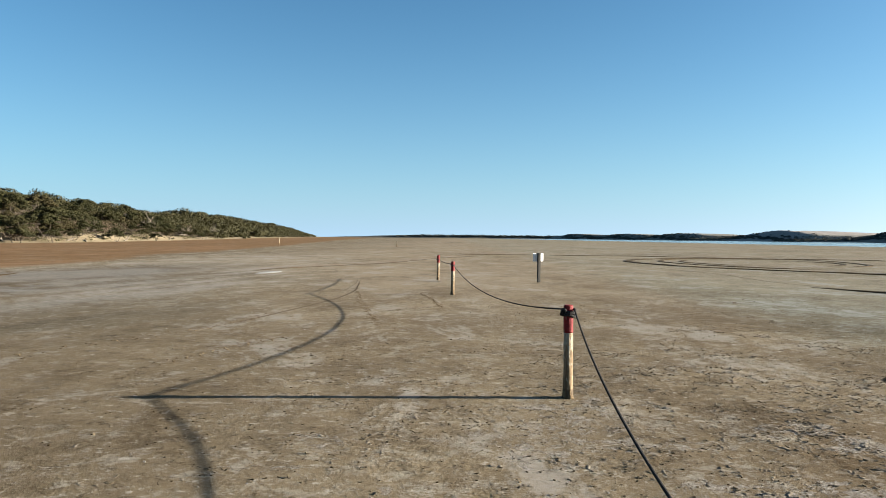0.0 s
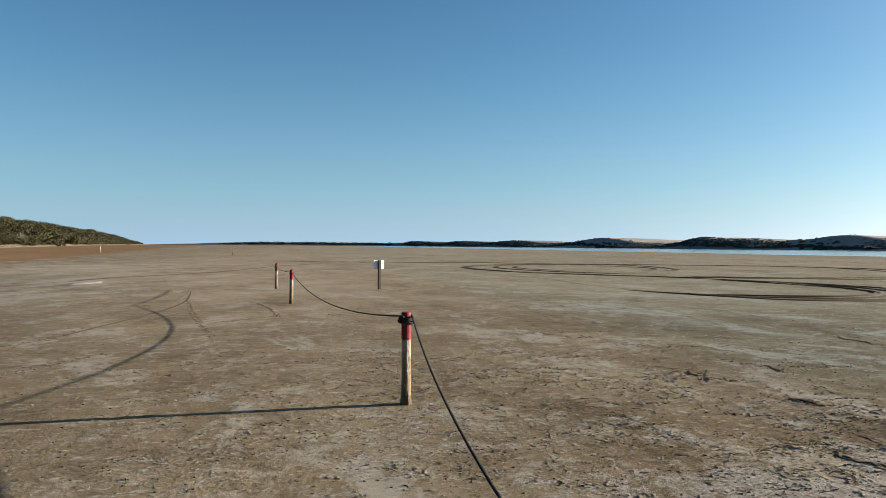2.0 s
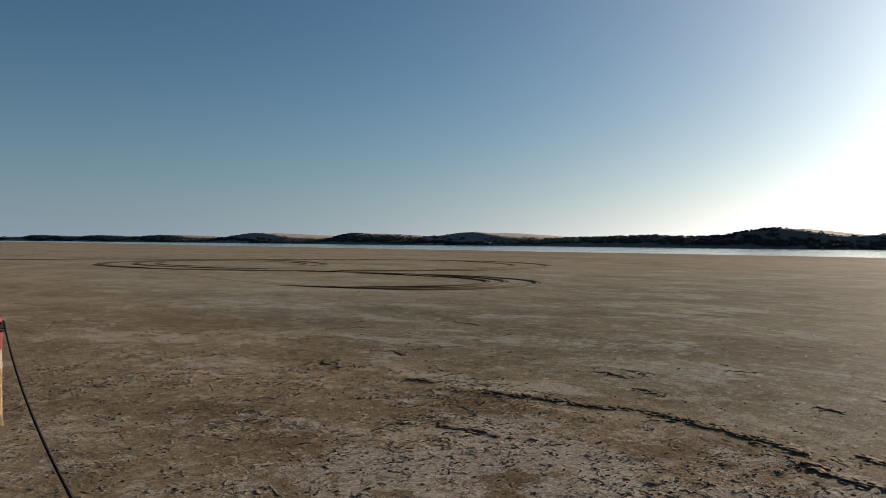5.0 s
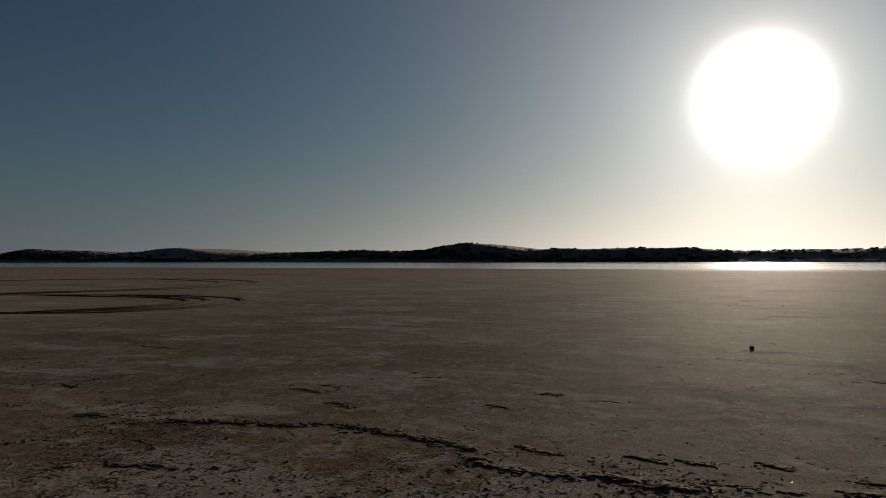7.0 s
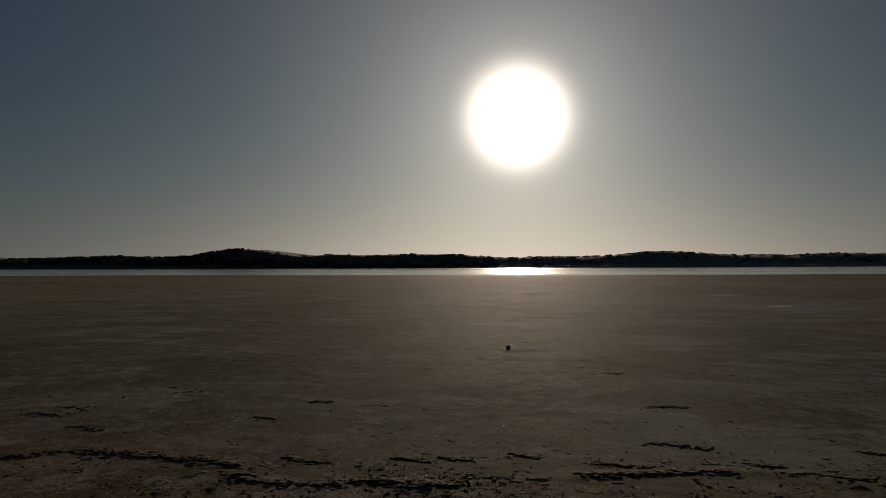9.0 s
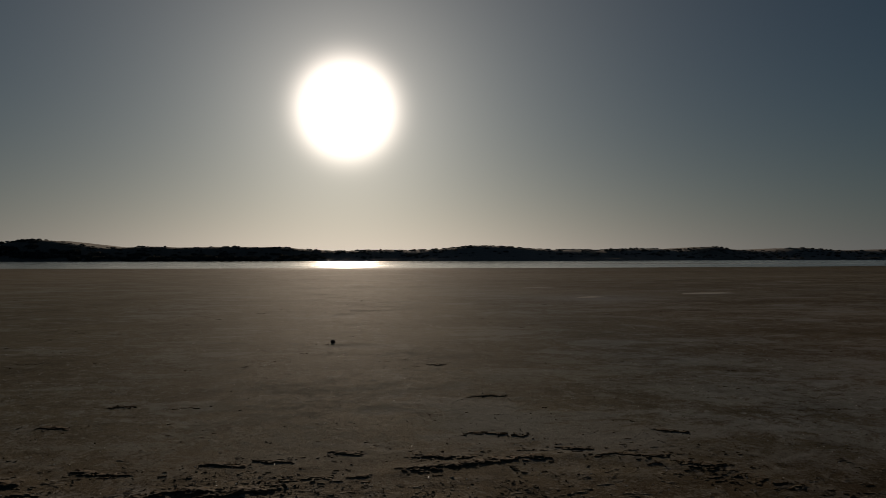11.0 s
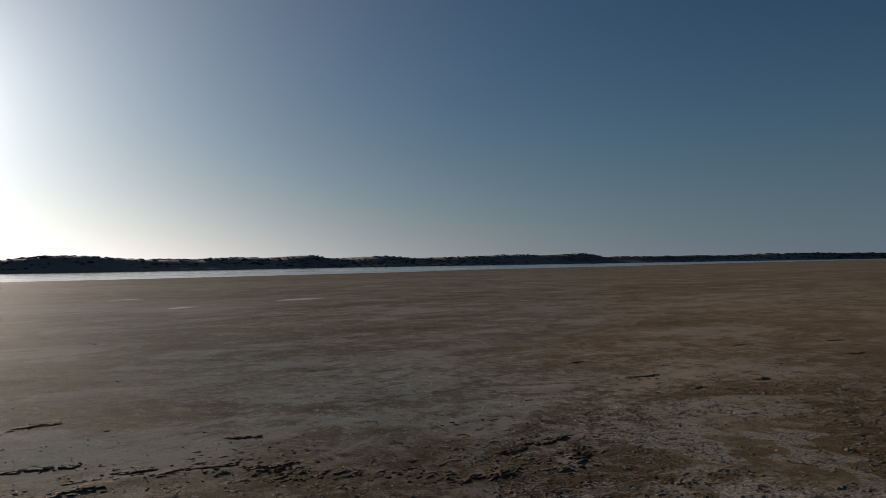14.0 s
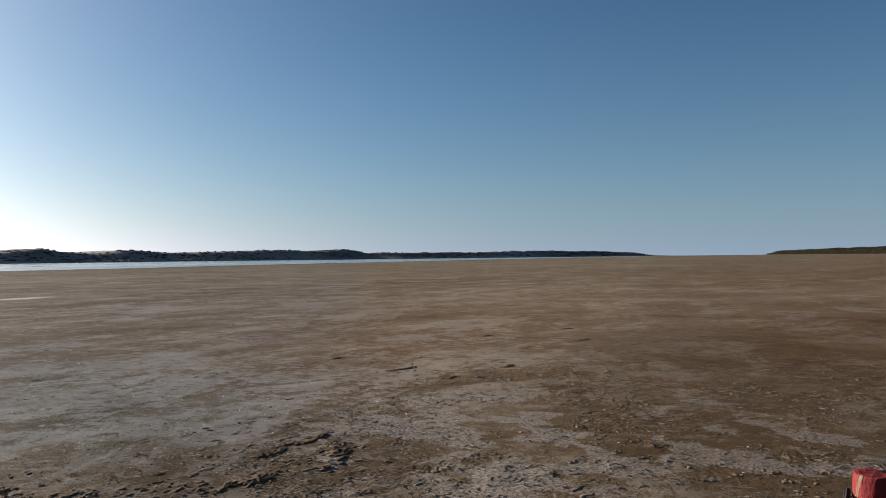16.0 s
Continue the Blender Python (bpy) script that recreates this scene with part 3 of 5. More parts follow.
def build_ground():
    seg = 740
    inner = np.exp(np.arange(math.log(0.25), math.log(15), 0.0088))
    outer = np.exp(np.arange(math.log(15), math.log(4880), 0.026))
    rad = np.concatenate([[0.02], inner, outer, [4880]])
    ang = np.arange(seg) * 2 * math.pi / seg
    R, A = np.meshgrid(rad, ang, indexing="ij")
    X, Y = 0.2 + R * np.cos(A), R * np.sin(A)
    Z = ground_height(X, Y, R)
    me = grid_mesh("ground", np.stack([X, Y, Z], -1), M_GROUND, wrap=True)
    x, y = X.ravel(), Y.ravel()
    rust_x = np.interp(y, [-3000, -60, 0, 32, 55, 104, 340, 1500, 3000], [-60, -30, -22, -20.5, -23.5, -27, -56, -170, -400])
    wob = 4.0 * (fbm(x / 6, y / 14, 4, 61) - 0.5)
    rust = sstep(rust_x - x + wob, -1.2, 1.6)
    rust = np.maximum(rust, 0.36 * sstep(-y, 3, 12) * (1 - sstep(x, 8, 32)) * (0.6 + 0.8 * (fbm(x / 3, y / 4, 4, 63) - 0.3)))
    damp = (1 - sstep(np.hypot((x + 14.5) / 6.5, (y - 23) / 13), 0.55, 1.15)) * (0.35 + 0.45 * sstep(fbm(x / 2.5, y / 5, 4, 71), 0.4, 0.6))
    streak = sstep(fbm((x - 0.35 * y) / 0.9, (y + 0.35 * x) / 5.0, 4, 73), 0.40, 0.58)
    damp = np.maximum(damp, 0.9 * (1 - sstep(np.hypot((x + 8.5) / 5.0, (y - 14.5) / 6.5), 0.4, 1.1)) * (0.3 + 0.7 * streak))
    damp = np.maximum(damp, 0.6 * np.exp(-(((x - 4.6) / 2.2) ** 2 + ((y + 4.2) / 2.2) ** 2)))
    damp = np.maximum(damp, 0.85 * sstep(x - lake_edge(y), -32, -3))
    salt = 0.42 + 0.5 * (fbm(x / 5, y / 9, 4, 81) - 0.5)
    salt += 0.20 * np.exp(-(((x - 3.9) / 1.3) ** 2 + ((y - 3.4) / 1.9) ** 2)) + 0.30 * np.exp(-(((x - 7.5) / 2.2) ** 2 + ((y - 16.5) / 3.2) ** 2))
    salt += 0.08 * (sstep(-y, 3.0, 5.0) - 0.9 * sstep(-y, 9.0, 16.0)) * (1 - sstep(x, 4.5, 9)) + 0.60 * np.exp(-(((x + 13) / 6) ** 2 + ((y - 44) / 20) ** 2))
    salt += 0.10 * np.exp(-(((x - 10) / 4) ** 2 + ((y + 4) / 5) ** 2)) - 0.18 * np.exp(-(((x + 5) / 4) ** 2 + ((y - 11) / 5) ** 2))
    salt += 0.20 * np.exp(-(((x - 9) / 4) ** 2 + ((y + 9) / 6) ** 2)) + 0.36 * np.exp(-(((x - 16) / 10) ** 2 + ((y + 24) / 15) ** 2))
    # less salt southwest: browner mud, and lens fall-off put into its colour
    salt -= 0.22 * sstep(-y, 4, 10) * (1 - sstep(x, -3, 4))
    # left puddle: its wet sheen painted as pale grey
    pale = np.exp(-(((x + 15.0) / 2.4) ** 2 + ((y - 27) / 3.4) ** 2) ** 2) * 0.8 * sstep(fbm(x / 1.2, y / 2.4, 4, 74), 0.30, 0.55)
    pale = np.maximum(pale, 0.9 * np.exp(-(((x + 13.0 - 0.28 * (y - 19.5)) / 1.6) ** 2 + ((y - 19.6) / 0.5) ** 2)))
    pale = np.maximum(pale, 0.7 * np.exp(-(((x - 28) / 2.2) ** 2 + ((y + 9) / 2.5) ** 2)))
    umber = np.maximum(sstep(-y, 1.5, 5) * (1 - 0.7 * sstep(x, 5, 12)) * (1 - sstep(-y, 14, 40)), 0.75 * sstep(x, 1.0, 3.0) * (1 - sstep(x, 5.0, 5.5)) * (1 - sstep(y, 4, 9)))
    umber = umber * (0.35 + 0.25 * sstep(-y, 2, 5) * (1 - sstep(x, 0, 4)) + 0.65 * sstep(fbm(x / 1.1, y / 0.8, 4, 64), 0.40, 0.56))
    # brightening put into the colour, growing northward
    buff = 0.85 * sstep(y, 7, 26) * sstep(x, -24, -6) * (0.5 + 0.5 * sstep(fbm(x / 6, y / 12, 4, 66), 0.35, 0.6))
    umber = np.clip(umber, 0, 1)
    ochre = 0.9 * sstep(-y, 3.0, 5.5) * (1 - sstep(-y, 11, 18)) * (1 - sstep(x + 0.25 * y, 0.5, 4.0)) * (0.3 + 0.7 * sstep(fbm(x / 1.6, y / 1.3, 4, 67), 0.36, 0.54))
    lilac = sstep(-y, 2.0, 5.0) * sstep(x + 0.85 * y, -1.5, 2.5) * (1 - 0.5 * sstep(np.hypot(x, y), 25, 80))
    shore = fbm((x - 0.22 * y) / 0.8, (y + 0.22 * x) / 9.0, 4, 75)
    lagoon = 1 - sstep(np.hypot((x + 12.5) / 8.0, (y - 26) / 16.0), 0.5, 1.1)
    pale = np.maximum(pale, 0.42 * lagoon * sstep(shore, 0.55, 0.64))
    rim = np.hypot((x + 15.6 - 0.25 * (y - 28)) / 3.4, (y - 28 + 0.6 * np.sin(x)) / 5.4) + 0.35 * (fbm(x / 1.6, y / 3.0, 4, 78) - 0.5)
    pale = np.maximum(pale * (0.4 + 0.6 * sstep(rim, 1.0, 1.15)), 0.55 * (1 - sstep(rim, 0.80, 0.98)))
    pale = np.maximum(pale, 0.85 * np.exp(-(((rim - 0.97) / 0.05) ** 2)) * (y < 25))
    damp = np.maximum(damp, lagoon * (0.35 + 0.65 * (1 - sstep(shore, 0.38, 0.52))))
    grey = sstep(x + 0.8 * fbm(x, y / 2, 3, 72), 5.0, 8.0) * sstep(y, -9, -3) * (1 - 0.5 * sstep(y, 14, 40)) * (1 - 0.4 * sstep(x, 20, 60))
    # lens fall-off painted into the southwest and left mud
    wet_dim = np.maximum(sstep(-y, 2.5, 5.0) * (1 - sstep(x + 0.3 * (y + 4), 0.6, 3.2)) * (1 - 0.6 * sstep(-y, 12, 30)), 0.55 * (1 - sstep(x + 0.1 * y, -4.5, -1.5)) * sstep(y, 1, 3) * (1 - sstep(y, 11, 20)))
    # wet mud at the southeast spot and in the lagoon
    wet_dim = np.maximum(wet_dim, 0.9 * np.exp(-(((x - 4.9) / 1.4) ** 2 + ((y + 3.4) / 1.3) ** 2)))
    wet_dim = np.maximum(wet_dim, lagoon * (1 - sstep(x, -15, -8)))
    for key, val in (("lilac", lilac), ("grey", grey), ("wet_dim", wet_dim), ("scab", scab_field(x, y)), ("ochre", ochre), ("umber", umber), ("buff", buff), ("rust", rust), ("damp", damp), ("salt", np.clip(salt, 0, 1)), ("pale", pale), ("crust", crust_field(x, y))):
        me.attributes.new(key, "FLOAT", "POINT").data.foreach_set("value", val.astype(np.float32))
    tagged(new("ground", me), "wide flat of salty brown mud with pale crust patches", "mud flat", kind="structure")


build_ground()


# ---------------- lake ----------------
def build_water():
    ys = np.concatenate([np.arange(-4300, -300, 100), np.arange(-300, 400, 4), np.arange(400, 4700, 100)])
    rows = []
    for t in np.concatenate([[0], np.linspace(0.02, 1, 12)]):
        x0 = lake_edge(ys)
        x1 = np.maximum(x0 + 200, 640 + 480 * sstep(-ys, 120, 700))
        rows.append(np.stack([x0 + (x1 - x0) * t - 3, ys, 0 * ys - 0.035], -1))
    tagged(new("water", grid_mesh("water", np.array(rows), M_WATER)), "calm pale blue lake with light ripples", "lake", kind="structure")


build_water()

# ---------------- far shore: hills (place along the shore, extra height, half width, bare) ----------------
FAR_HILLS = [(3800, 18, 700), (2650, 11, 380), (1990, 10, 190), (1400, 12, 120), (1010, 9, 60), (900, 5, 40), (735, 9.5, 66), (430, 3, 60), (300, 9.5, 42), (205, 3, 40),
             (140, 3, 45), (90, 3, 22), (-100, 4, 50), (-255, 1.5, 30), (-326, 4, 22), (-420, 3, 25), (-600, 3, 70), (-725, 3.2, 36), (-777, -2.5, 20), (-1500, 4, 300)]


def far_height(y):
    h = 9.4 + 0 * y
    for c, e, w in FAR_HILLS:
        h = h + e * np.exp(-(((y - c) / w) ** 2))
    h = h + 2.2 * (fbm(y / 45.0, y * 0 + 3.3, 4, 91) - 0.5)
    return h * sstep(y, -2350, -1900)


def far_bare(y):
    """How far the hills are bare sand rather than scrub: 0 to 1."""
    b = 0.05 + 0.30 * (1 - sstep(y, 0, 60))
    for c, w, f in ((735, 75, 0.9), (300, 46, 0.20), (1400, 130, 0.9), (30, 70, 0.35), (-120, 60, 0.45), (-260, 40, 0.30), (-560, 70, 0.55), (-400, 45, 0.45), (-470, 30, 0.3), (-1150, 120, 0.3)):
        b = b + f * np.exp(-(((y - c) / w) ** 2))
    return b


def far_ground(x, y):
    front = 598 + 10 * np.sin(y / 90.0) + 14 * (fbm(y / 120.0, 0 * y, 3, 95) - 0.5)
    d = x - front
    up = 0.16 * sstep(d, 0, 8) + 0.84 * sstep(d, 5, 56)
    z = far_height(y) * (up - 0.25 * sstep(d, 90, 330))
    z = z + up * (1.8 * (fbm(x / 22.0, y / 30.0, 4, 97) - 0.5))
    return z - 0.7 * (1 - sstep(d, -3, 3))


def pushed_out(P):
    """The far shore recedes towards the south: points moved out along their bearing."""
    f = 1 + 0.75 * sstep(-P[..., 1], 90, 420)
    return P * f[..., None]


def build_far_shore():
    ys = np.concatenate([np.arange(-2600, -1200, 25), np.arange(-1200, 1500, 6), np.arange(1500, 4700, 25)])
    xs = np.concatenate([np.arange(580, 720, 4), np.arange(720, 960, 30)])
    Y, X = np.meshgrid(ys, xs, indexing="ij")
    me = grid_mesh("far_shore", pushed_out(np.stack([X, Y, far_ground(X, Y)], -1)), M_FARSAND)
    me.attributes.new("bare", "FLOAT", "POINT").data.foreach_set("value", far_bare(Y).astype(np.float32).ravel())
    tagged(new("far_shore", me), "low hazy dune hills across the lake", "hills", kind="structure")
    # the line of land that closes the lake far ahead
    xs = np.arange(-1500, 760, 12.0)
    ds = np.array([0, 15, 40, 90, 200.0])
    h = (12 + 10 * (fbm(xs / 150.0, xs * 0, 4, 131))) * sstep(xs, -950, -300)
    P = np.stack([np.broadcast_to(xs, (5, len(xs))), 4480 + np.broadcast_to(ds[:, None], (5, len(xs))), np.outer([-0.1, 0.35, 0.85, 1, 0.7], h) - 0.3], -1)
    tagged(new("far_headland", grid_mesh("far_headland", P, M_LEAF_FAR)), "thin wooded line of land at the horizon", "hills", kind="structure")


def leaf_ball(rng, centre, size, leaves, leaf):
    """Small leafy faces scattered in the outer part of a lumpy ellipsoid: vertices and faces."""
    c = np.asarray(centre, float)
    d = rng.normal(size=(leaves, 3))
    d /= np.linalg.norm(d, axis=1)[:, None]
    d[:, 2] = np.abs(d[:, 2]) * 1.0 - 0.25
    lump = 0.72 + 0.45 * fbm(d[:, 0] * 2.2 + c[0], d[:, 1] * 2.2 + d[:, 2] * 1.7 + c[1], 2, 7)
    p = c + d * np.asarray(size) * (lump * rng.uniform(0.72, 1.0, leaves))[:, None]
    u = rng.normal(size=(leaves, 3))
    u -= 0.85 * d * np.sum(u * d, axis=1)[:, None]
    u /= np.linalg.norm(u, axis=1)[:, None]
    w = np.cross(u, d + 0.28 * rng.normal(size=(leaves, 3)))
    w /= np.linalg.norm(w, axis=1)[:, None] + 1e-6
    s = leaf * rng.uniform(0.55, 1.3, leaves)[:, None]
    V = np.stack([p - u * s, p + w * s * 0.6, p + u * s, p - w * s * 0.6], 1)
    return V.reshape(-1, 3)


def quads_mesh(name, V, material):
    n = len(V) // 4
    me = bpy.data.meshes.new(name)
    me.vertices.add(n * 4)
    me.vertices.foreach_set("co", V.astype(np.float32).ravel())
    me.loops.add(n * 4)
    me.loops.foreach_set("vertex_index", np.arange(n * 4, dtype=np.int32))
    me.polygons.add(n)
    me.polygons.foreach_set("loop_start", np.arange(0, n * 4, 4, dtype=np.int32))
    me.materials.append(material)
    me.update(calc_edges=True)
    return me


build_far_shore()


def build_far_scrub():
    rng = np.random.RandomState(4)
    bits = []
    # woods on the land that closes the lake
    for x in np.arange(-420, 760, 9.0):
        k = rng.uniform(6, 12) * float(sstep(x, -480, -150))
        bits.append(leaf_ball(rng, (x, 4500 + rng.uniform(0, 20), 9 + k * 0.6), (13, 9, k), 30, 4.5))
    # a dense dark belt at the foot, thinner scrub on the slopes, single bushes along the crest
    for y in np.arange(-2000, 3900, 3.0):
        step = 1.0 if -1200 < y < 1500 else 0.45
        belt = 0.98 if y > 45 else (0.12 + 0.50 * float(sstep(fbm(y / 60.0, 1.7, 3, 33), 0.50, 0.60)))
        open_side = float(1 - sstep(y, 20, 90))
        dense = float(sstep(y, 285, 310) * (1 - sstep(y, 545, 590)) + 0.7 * sstep(y, 775, 800) * (1 - sstep(y, 1050, 1100)))
        for x0, x1, chance, size in ((606, 620, belt, 3.6 - 2.1 * open_side), (614, 634, belt * 0.9, 3.0 - 1.5 * open_side), (626, 644, 0.45 + 0.25 * open_side, 1.5),
                                     (636, 652, 0.4 + 0.35 * open_side, 1.3), (644, 662, 0.6 + 0.4 * open_side, 1.5)):
            chance, size = max(chance, 0.95 * dense), size + (0.9 * dense if x0 > 620 else 0)
            if rng.rand() > chance * step:
                continue
            x, yy = rng.uniform(x0, x1), y + rng.uniform(-3, 3)
            bare = float(far_bare(np.array(yy)))
            if x0 > 610 and rng.rand() < (0.85 - 0.45 * open_side) * bare:
                continue
            k = size * rng.uniform(0.55, 1.15) * (1.5 if step < 1 else 1)
            z = float(far_ground(np.array(x), np.array(yy)))
            for _ in range(2):
                c = (x + rng.uniform(-2, 2), yy + rng.uniform(-3, 3), z + k * rng.uniform(-0.05, 0.15))
                bits.append(leaf_ball(rng, c, (k * 1.0, k * rng.uniform(0.9, 1.6), k * 0.74), 44, 0.36 * k if step == 1 else 0.42 * k))
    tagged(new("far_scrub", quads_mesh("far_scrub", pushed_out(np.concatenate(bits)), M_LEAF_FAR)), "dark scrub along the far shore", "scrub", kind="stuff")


build_far_scrub()


# ---------------- wooded dune on the near side ----------------
def dune_normals():
    t = np.gradient(DUNE_LINE, axis=0)
    t /= np.linalg.norm(t, axis=1)[:, None]
    return np.stack([-t[:, 1], t[:, 0]], -1)  # inland, to the left of the way along


DUNE_N = dune_normals()
DUNE_S = np.concatenate([[0], np.cumsum(np.linalg.norm(np.diff(DUNE_LINE, axis=0), axis=1))])
S_NEAR = DUNE_S[np.argmin(np.hypot(DUNE_LINE[:, 0] + 76, DUNE_LINE[:, 1] - 128))]


def dune_height(s, d):
    lip = (0.9 + 1.3 * fbm(s / 14.0, s * 0, 3, 51)) * (0.30 + 0.7 * sstep(s - S_NEAR, -2, 22)) * (1 - 0.4 * sstep(s - S_NEAR, 90, 200))
    hill = (12.2 + 3.0 * (fbm(s / 55.0, s * 0 + 2, 3, 53) - 0.5)) * (1 + 0.25 * sstep(s - S_NEAR, 100, 600)) * (1 - 0.85 * sstep(s - S_NEAR, 1480, 2000))
    z = lip * sstep(d, 0, 5) + 0.25 * sstep(d, 4, 12) + (hill - 2.4) * sstep(d, 7, 50)
    z = z + (1.2 * (fbm(s / 7.0, d / 7.0, 4, 55) - 0.5)) * sstep(d, 1, 8)
    return z - 0.8 * (1 - sstep(d, -4, 0.5))


def dune_place(s, d):
    x = np.interp(s, DUNE_S, DUNE_LINE[:, 0]) + d * np.interp(s, DUNE_S, DUNE_N[:, 0])
    y = np.interp(s, DUNE_S, DUNE_LINE[:, 1]) + d * np.interp(s, DUNE_S, DUNE_N[:, 1])
    return x, y


def build_dune():
    s = np.concatenate([np.arange(0, S_NEAR - 140, 14), np.arange(S_NEAR - 140, S_NEAR + 420, 2.0), np.arange(S_NEAR + 420, DUNE_S[-1], 14)])
    d = np.concatenate([np.arange(-5, 14, 1.0), np.arange(14, 60, 3.5), [70, 90, 120]])
    S, D = np.meshgrid(s, d, indexing="ij")
    X, Y = dune_place(S, D)
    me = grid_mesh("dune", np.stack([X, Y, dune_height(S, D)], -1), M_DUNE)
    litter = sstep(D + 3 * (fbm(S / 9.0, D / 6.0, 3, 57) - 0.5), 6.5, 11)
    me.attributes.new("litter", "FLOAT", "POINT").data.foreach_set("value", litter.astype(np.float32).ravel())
    tagged(new("dune", me), "long pale sand dune overgrown with scrub", "dune", kind="structure")


build_dune()


def limb(rng, start, direction, length, r0, bend=0.5, steps=7):
    p, v = np.array(start, float), np.array(direction, float)
    v /= np.linalg.norm(v)
    pts, rad = [p.copy()], [r0]
    for i in range(steps):
        v = v + rng.normal(size=3) * bend * 0.35
        v[2] += 0.06
        v /= np.linalg.norm(v)
        p = p + v * length / steps
        pts.append(p.copy())
        rad.append(r0 * (1 - 0.8 * (i + 1) / steps))
    return np.array(pts), rad, v


def tree_proto(seed, height, spread, lumps):
    rng = np.random.RandomState(seed)
    root = new("tree")
    ends = []
    for i in range(rng.randint(3, 5)):
        a = rng.uniform(0, 2 * math.pi)
        pts, rad, _ = limb(rng, (0.1 * math.cos(a), 0.1 * math.sin(a), -0.5), (0.55 * math.cos(a), 0.55 * math.sin(a), 0.8), height * 0.85, 0.11, 0.55)
        v, f = tube(pts, rad, 6)
        part("trunk" if i == 0 else "limb", mesh_from("limb", v, f, M_BARK), root)
        ends += [pts[-1], pts[-3], pts[-4]]
    bits = []
    for i in range(lumps):
        # domed clumps over a bare shaded underside
        q = math.sqrt((i + 0.5) / lumps)
        a = 2.4 * i + rng.uniform(-0.4, 0.4)
        rr = 0.5 * spread * q * rng.uniform(0.85, 1.1)
        c = np.array((rr * math.cos(a), rr * math.sin(a), height * (0.86 - 0.34 * q * q + rng.uniform(-0.06, 0.06))))
        k = spread * rng.uniform(0.19, 0.28)
        for _ in range(14):
            d = rng.normal(size=3)
            d /= np.linalg.norm(d)
            d[2] = abs(d[2]) - 0.1
            bits.append(leaf_ball(rng, c + d * np.array((k, k, k * 0.6)) * 0.75, (k * 0.44, k * 0.44, k * 0.30), 46, 0.11))
    part("crown", quads_mesh("crown", np.concatenate(bits), M_LEAF), root)
    return root


def build_trees():
    rng = np.random.RandomState(12)
    protos = [tree_proto(20 + i, h, w, n) for i, (h, w, n) in enumerate(((4.6, 4.6, 9), (3.9, 5.2, 10), (5.4, 5.0, 10), (3.2, 3.8, 7), (4.4, 5.8, 11)))]
    used, far_bits = 0, []
    rows = ((1.5, 0.9), (4.5, 1.0), (9, 0.9), (14, 1), (20, 1), (27, 1), (34, 1), (42, 1), (51, 1))
    for d0, chance in rows:
        s = S_NEAR - 75
        while s < DUNE_S[-1] - 50:
            off = s - S_NEAR
            if off > 1900:
                break
            gap = 4.6 if off < 110 else (6.0 if off < 330 else 13.0)
            s += gap * rng.uniform(0.75, 1.25)
            d = d0 + rng.uniform(-2.5, 2.5)
            keep = chance * (1 if d0 > 10 or off < 8 else (0.25 if d0 < 3 else 0.8) * float(0.35 + 1.3 * sstep(fbm(s / 26.0, 4.0, 3, 77), 0.42, 0.6)))
            if rng.rand() > keep:
                continue
            x, y = (float(v) for v in dune_place(s, d))
            z = float(dune_height(np.array(s), np.array(d)))
            k = rng.uniform(0.62, 1.38) * (1.0 if d0 > 10 else (0.85 if off < 8 else 0.7))
            if off < 190 and used < 300:
                i = rng.randint(5)
                m = pose(x, y, z - 0.15, rng.uniform(-6, 6), rng.uniform(-6, 6), rng.uniform(0, 360)) @ Matrix.Diagonal((k, k, k * rng.uniform(0.85, 1.1), 1))
                ob = copy_thing(protos[i], m)
                tagged(ob, "wind-shaped olive green tea tree on the dune", "tree", "trees on the dune")
                used += 1
            else:
                kk = 2.8 * k * (1.0 if off < 330 else 2.0)
                for _ in range(3):
                    c = (x + rng.uniform(-1.6, 1.6), y + rng.uniform(-2.4, 2.4), z + kk * rng.uniform(0.35, 0.95))
                    far_bits.append(leaf_ball(rng, c, (kk, kk, kk * 0.66), 90, 0.30 if off < 330 else 0.62))
    # the same wood far behind
    for d0 in (6, 14, 24, 36, 50):
        for s in np.arange(0, 1750, 7.0):
            d = d0 + rng.uniform(-4, 4)
            x, y = (float(v) for v in dune_place(s, d))
            z = float(dune_height(np.array(s), np.array(d)))
            far_bits.append(leaf_ball(rng, (x, y, z + 1.6), (4.5, 4.5, 2.8), 34, 1.1))
    for p in protos:
        for o in (*p.children_recursive, p):
            bpy.data.objects.remove(o)
    tagged(new("dune_scrub", quads_mesh("dune_scrub", np.concatenate(far_bits), M_LEAF)), "dense olive scrub covering the distant dune", "scrub", kind="stuff")


build_trees()


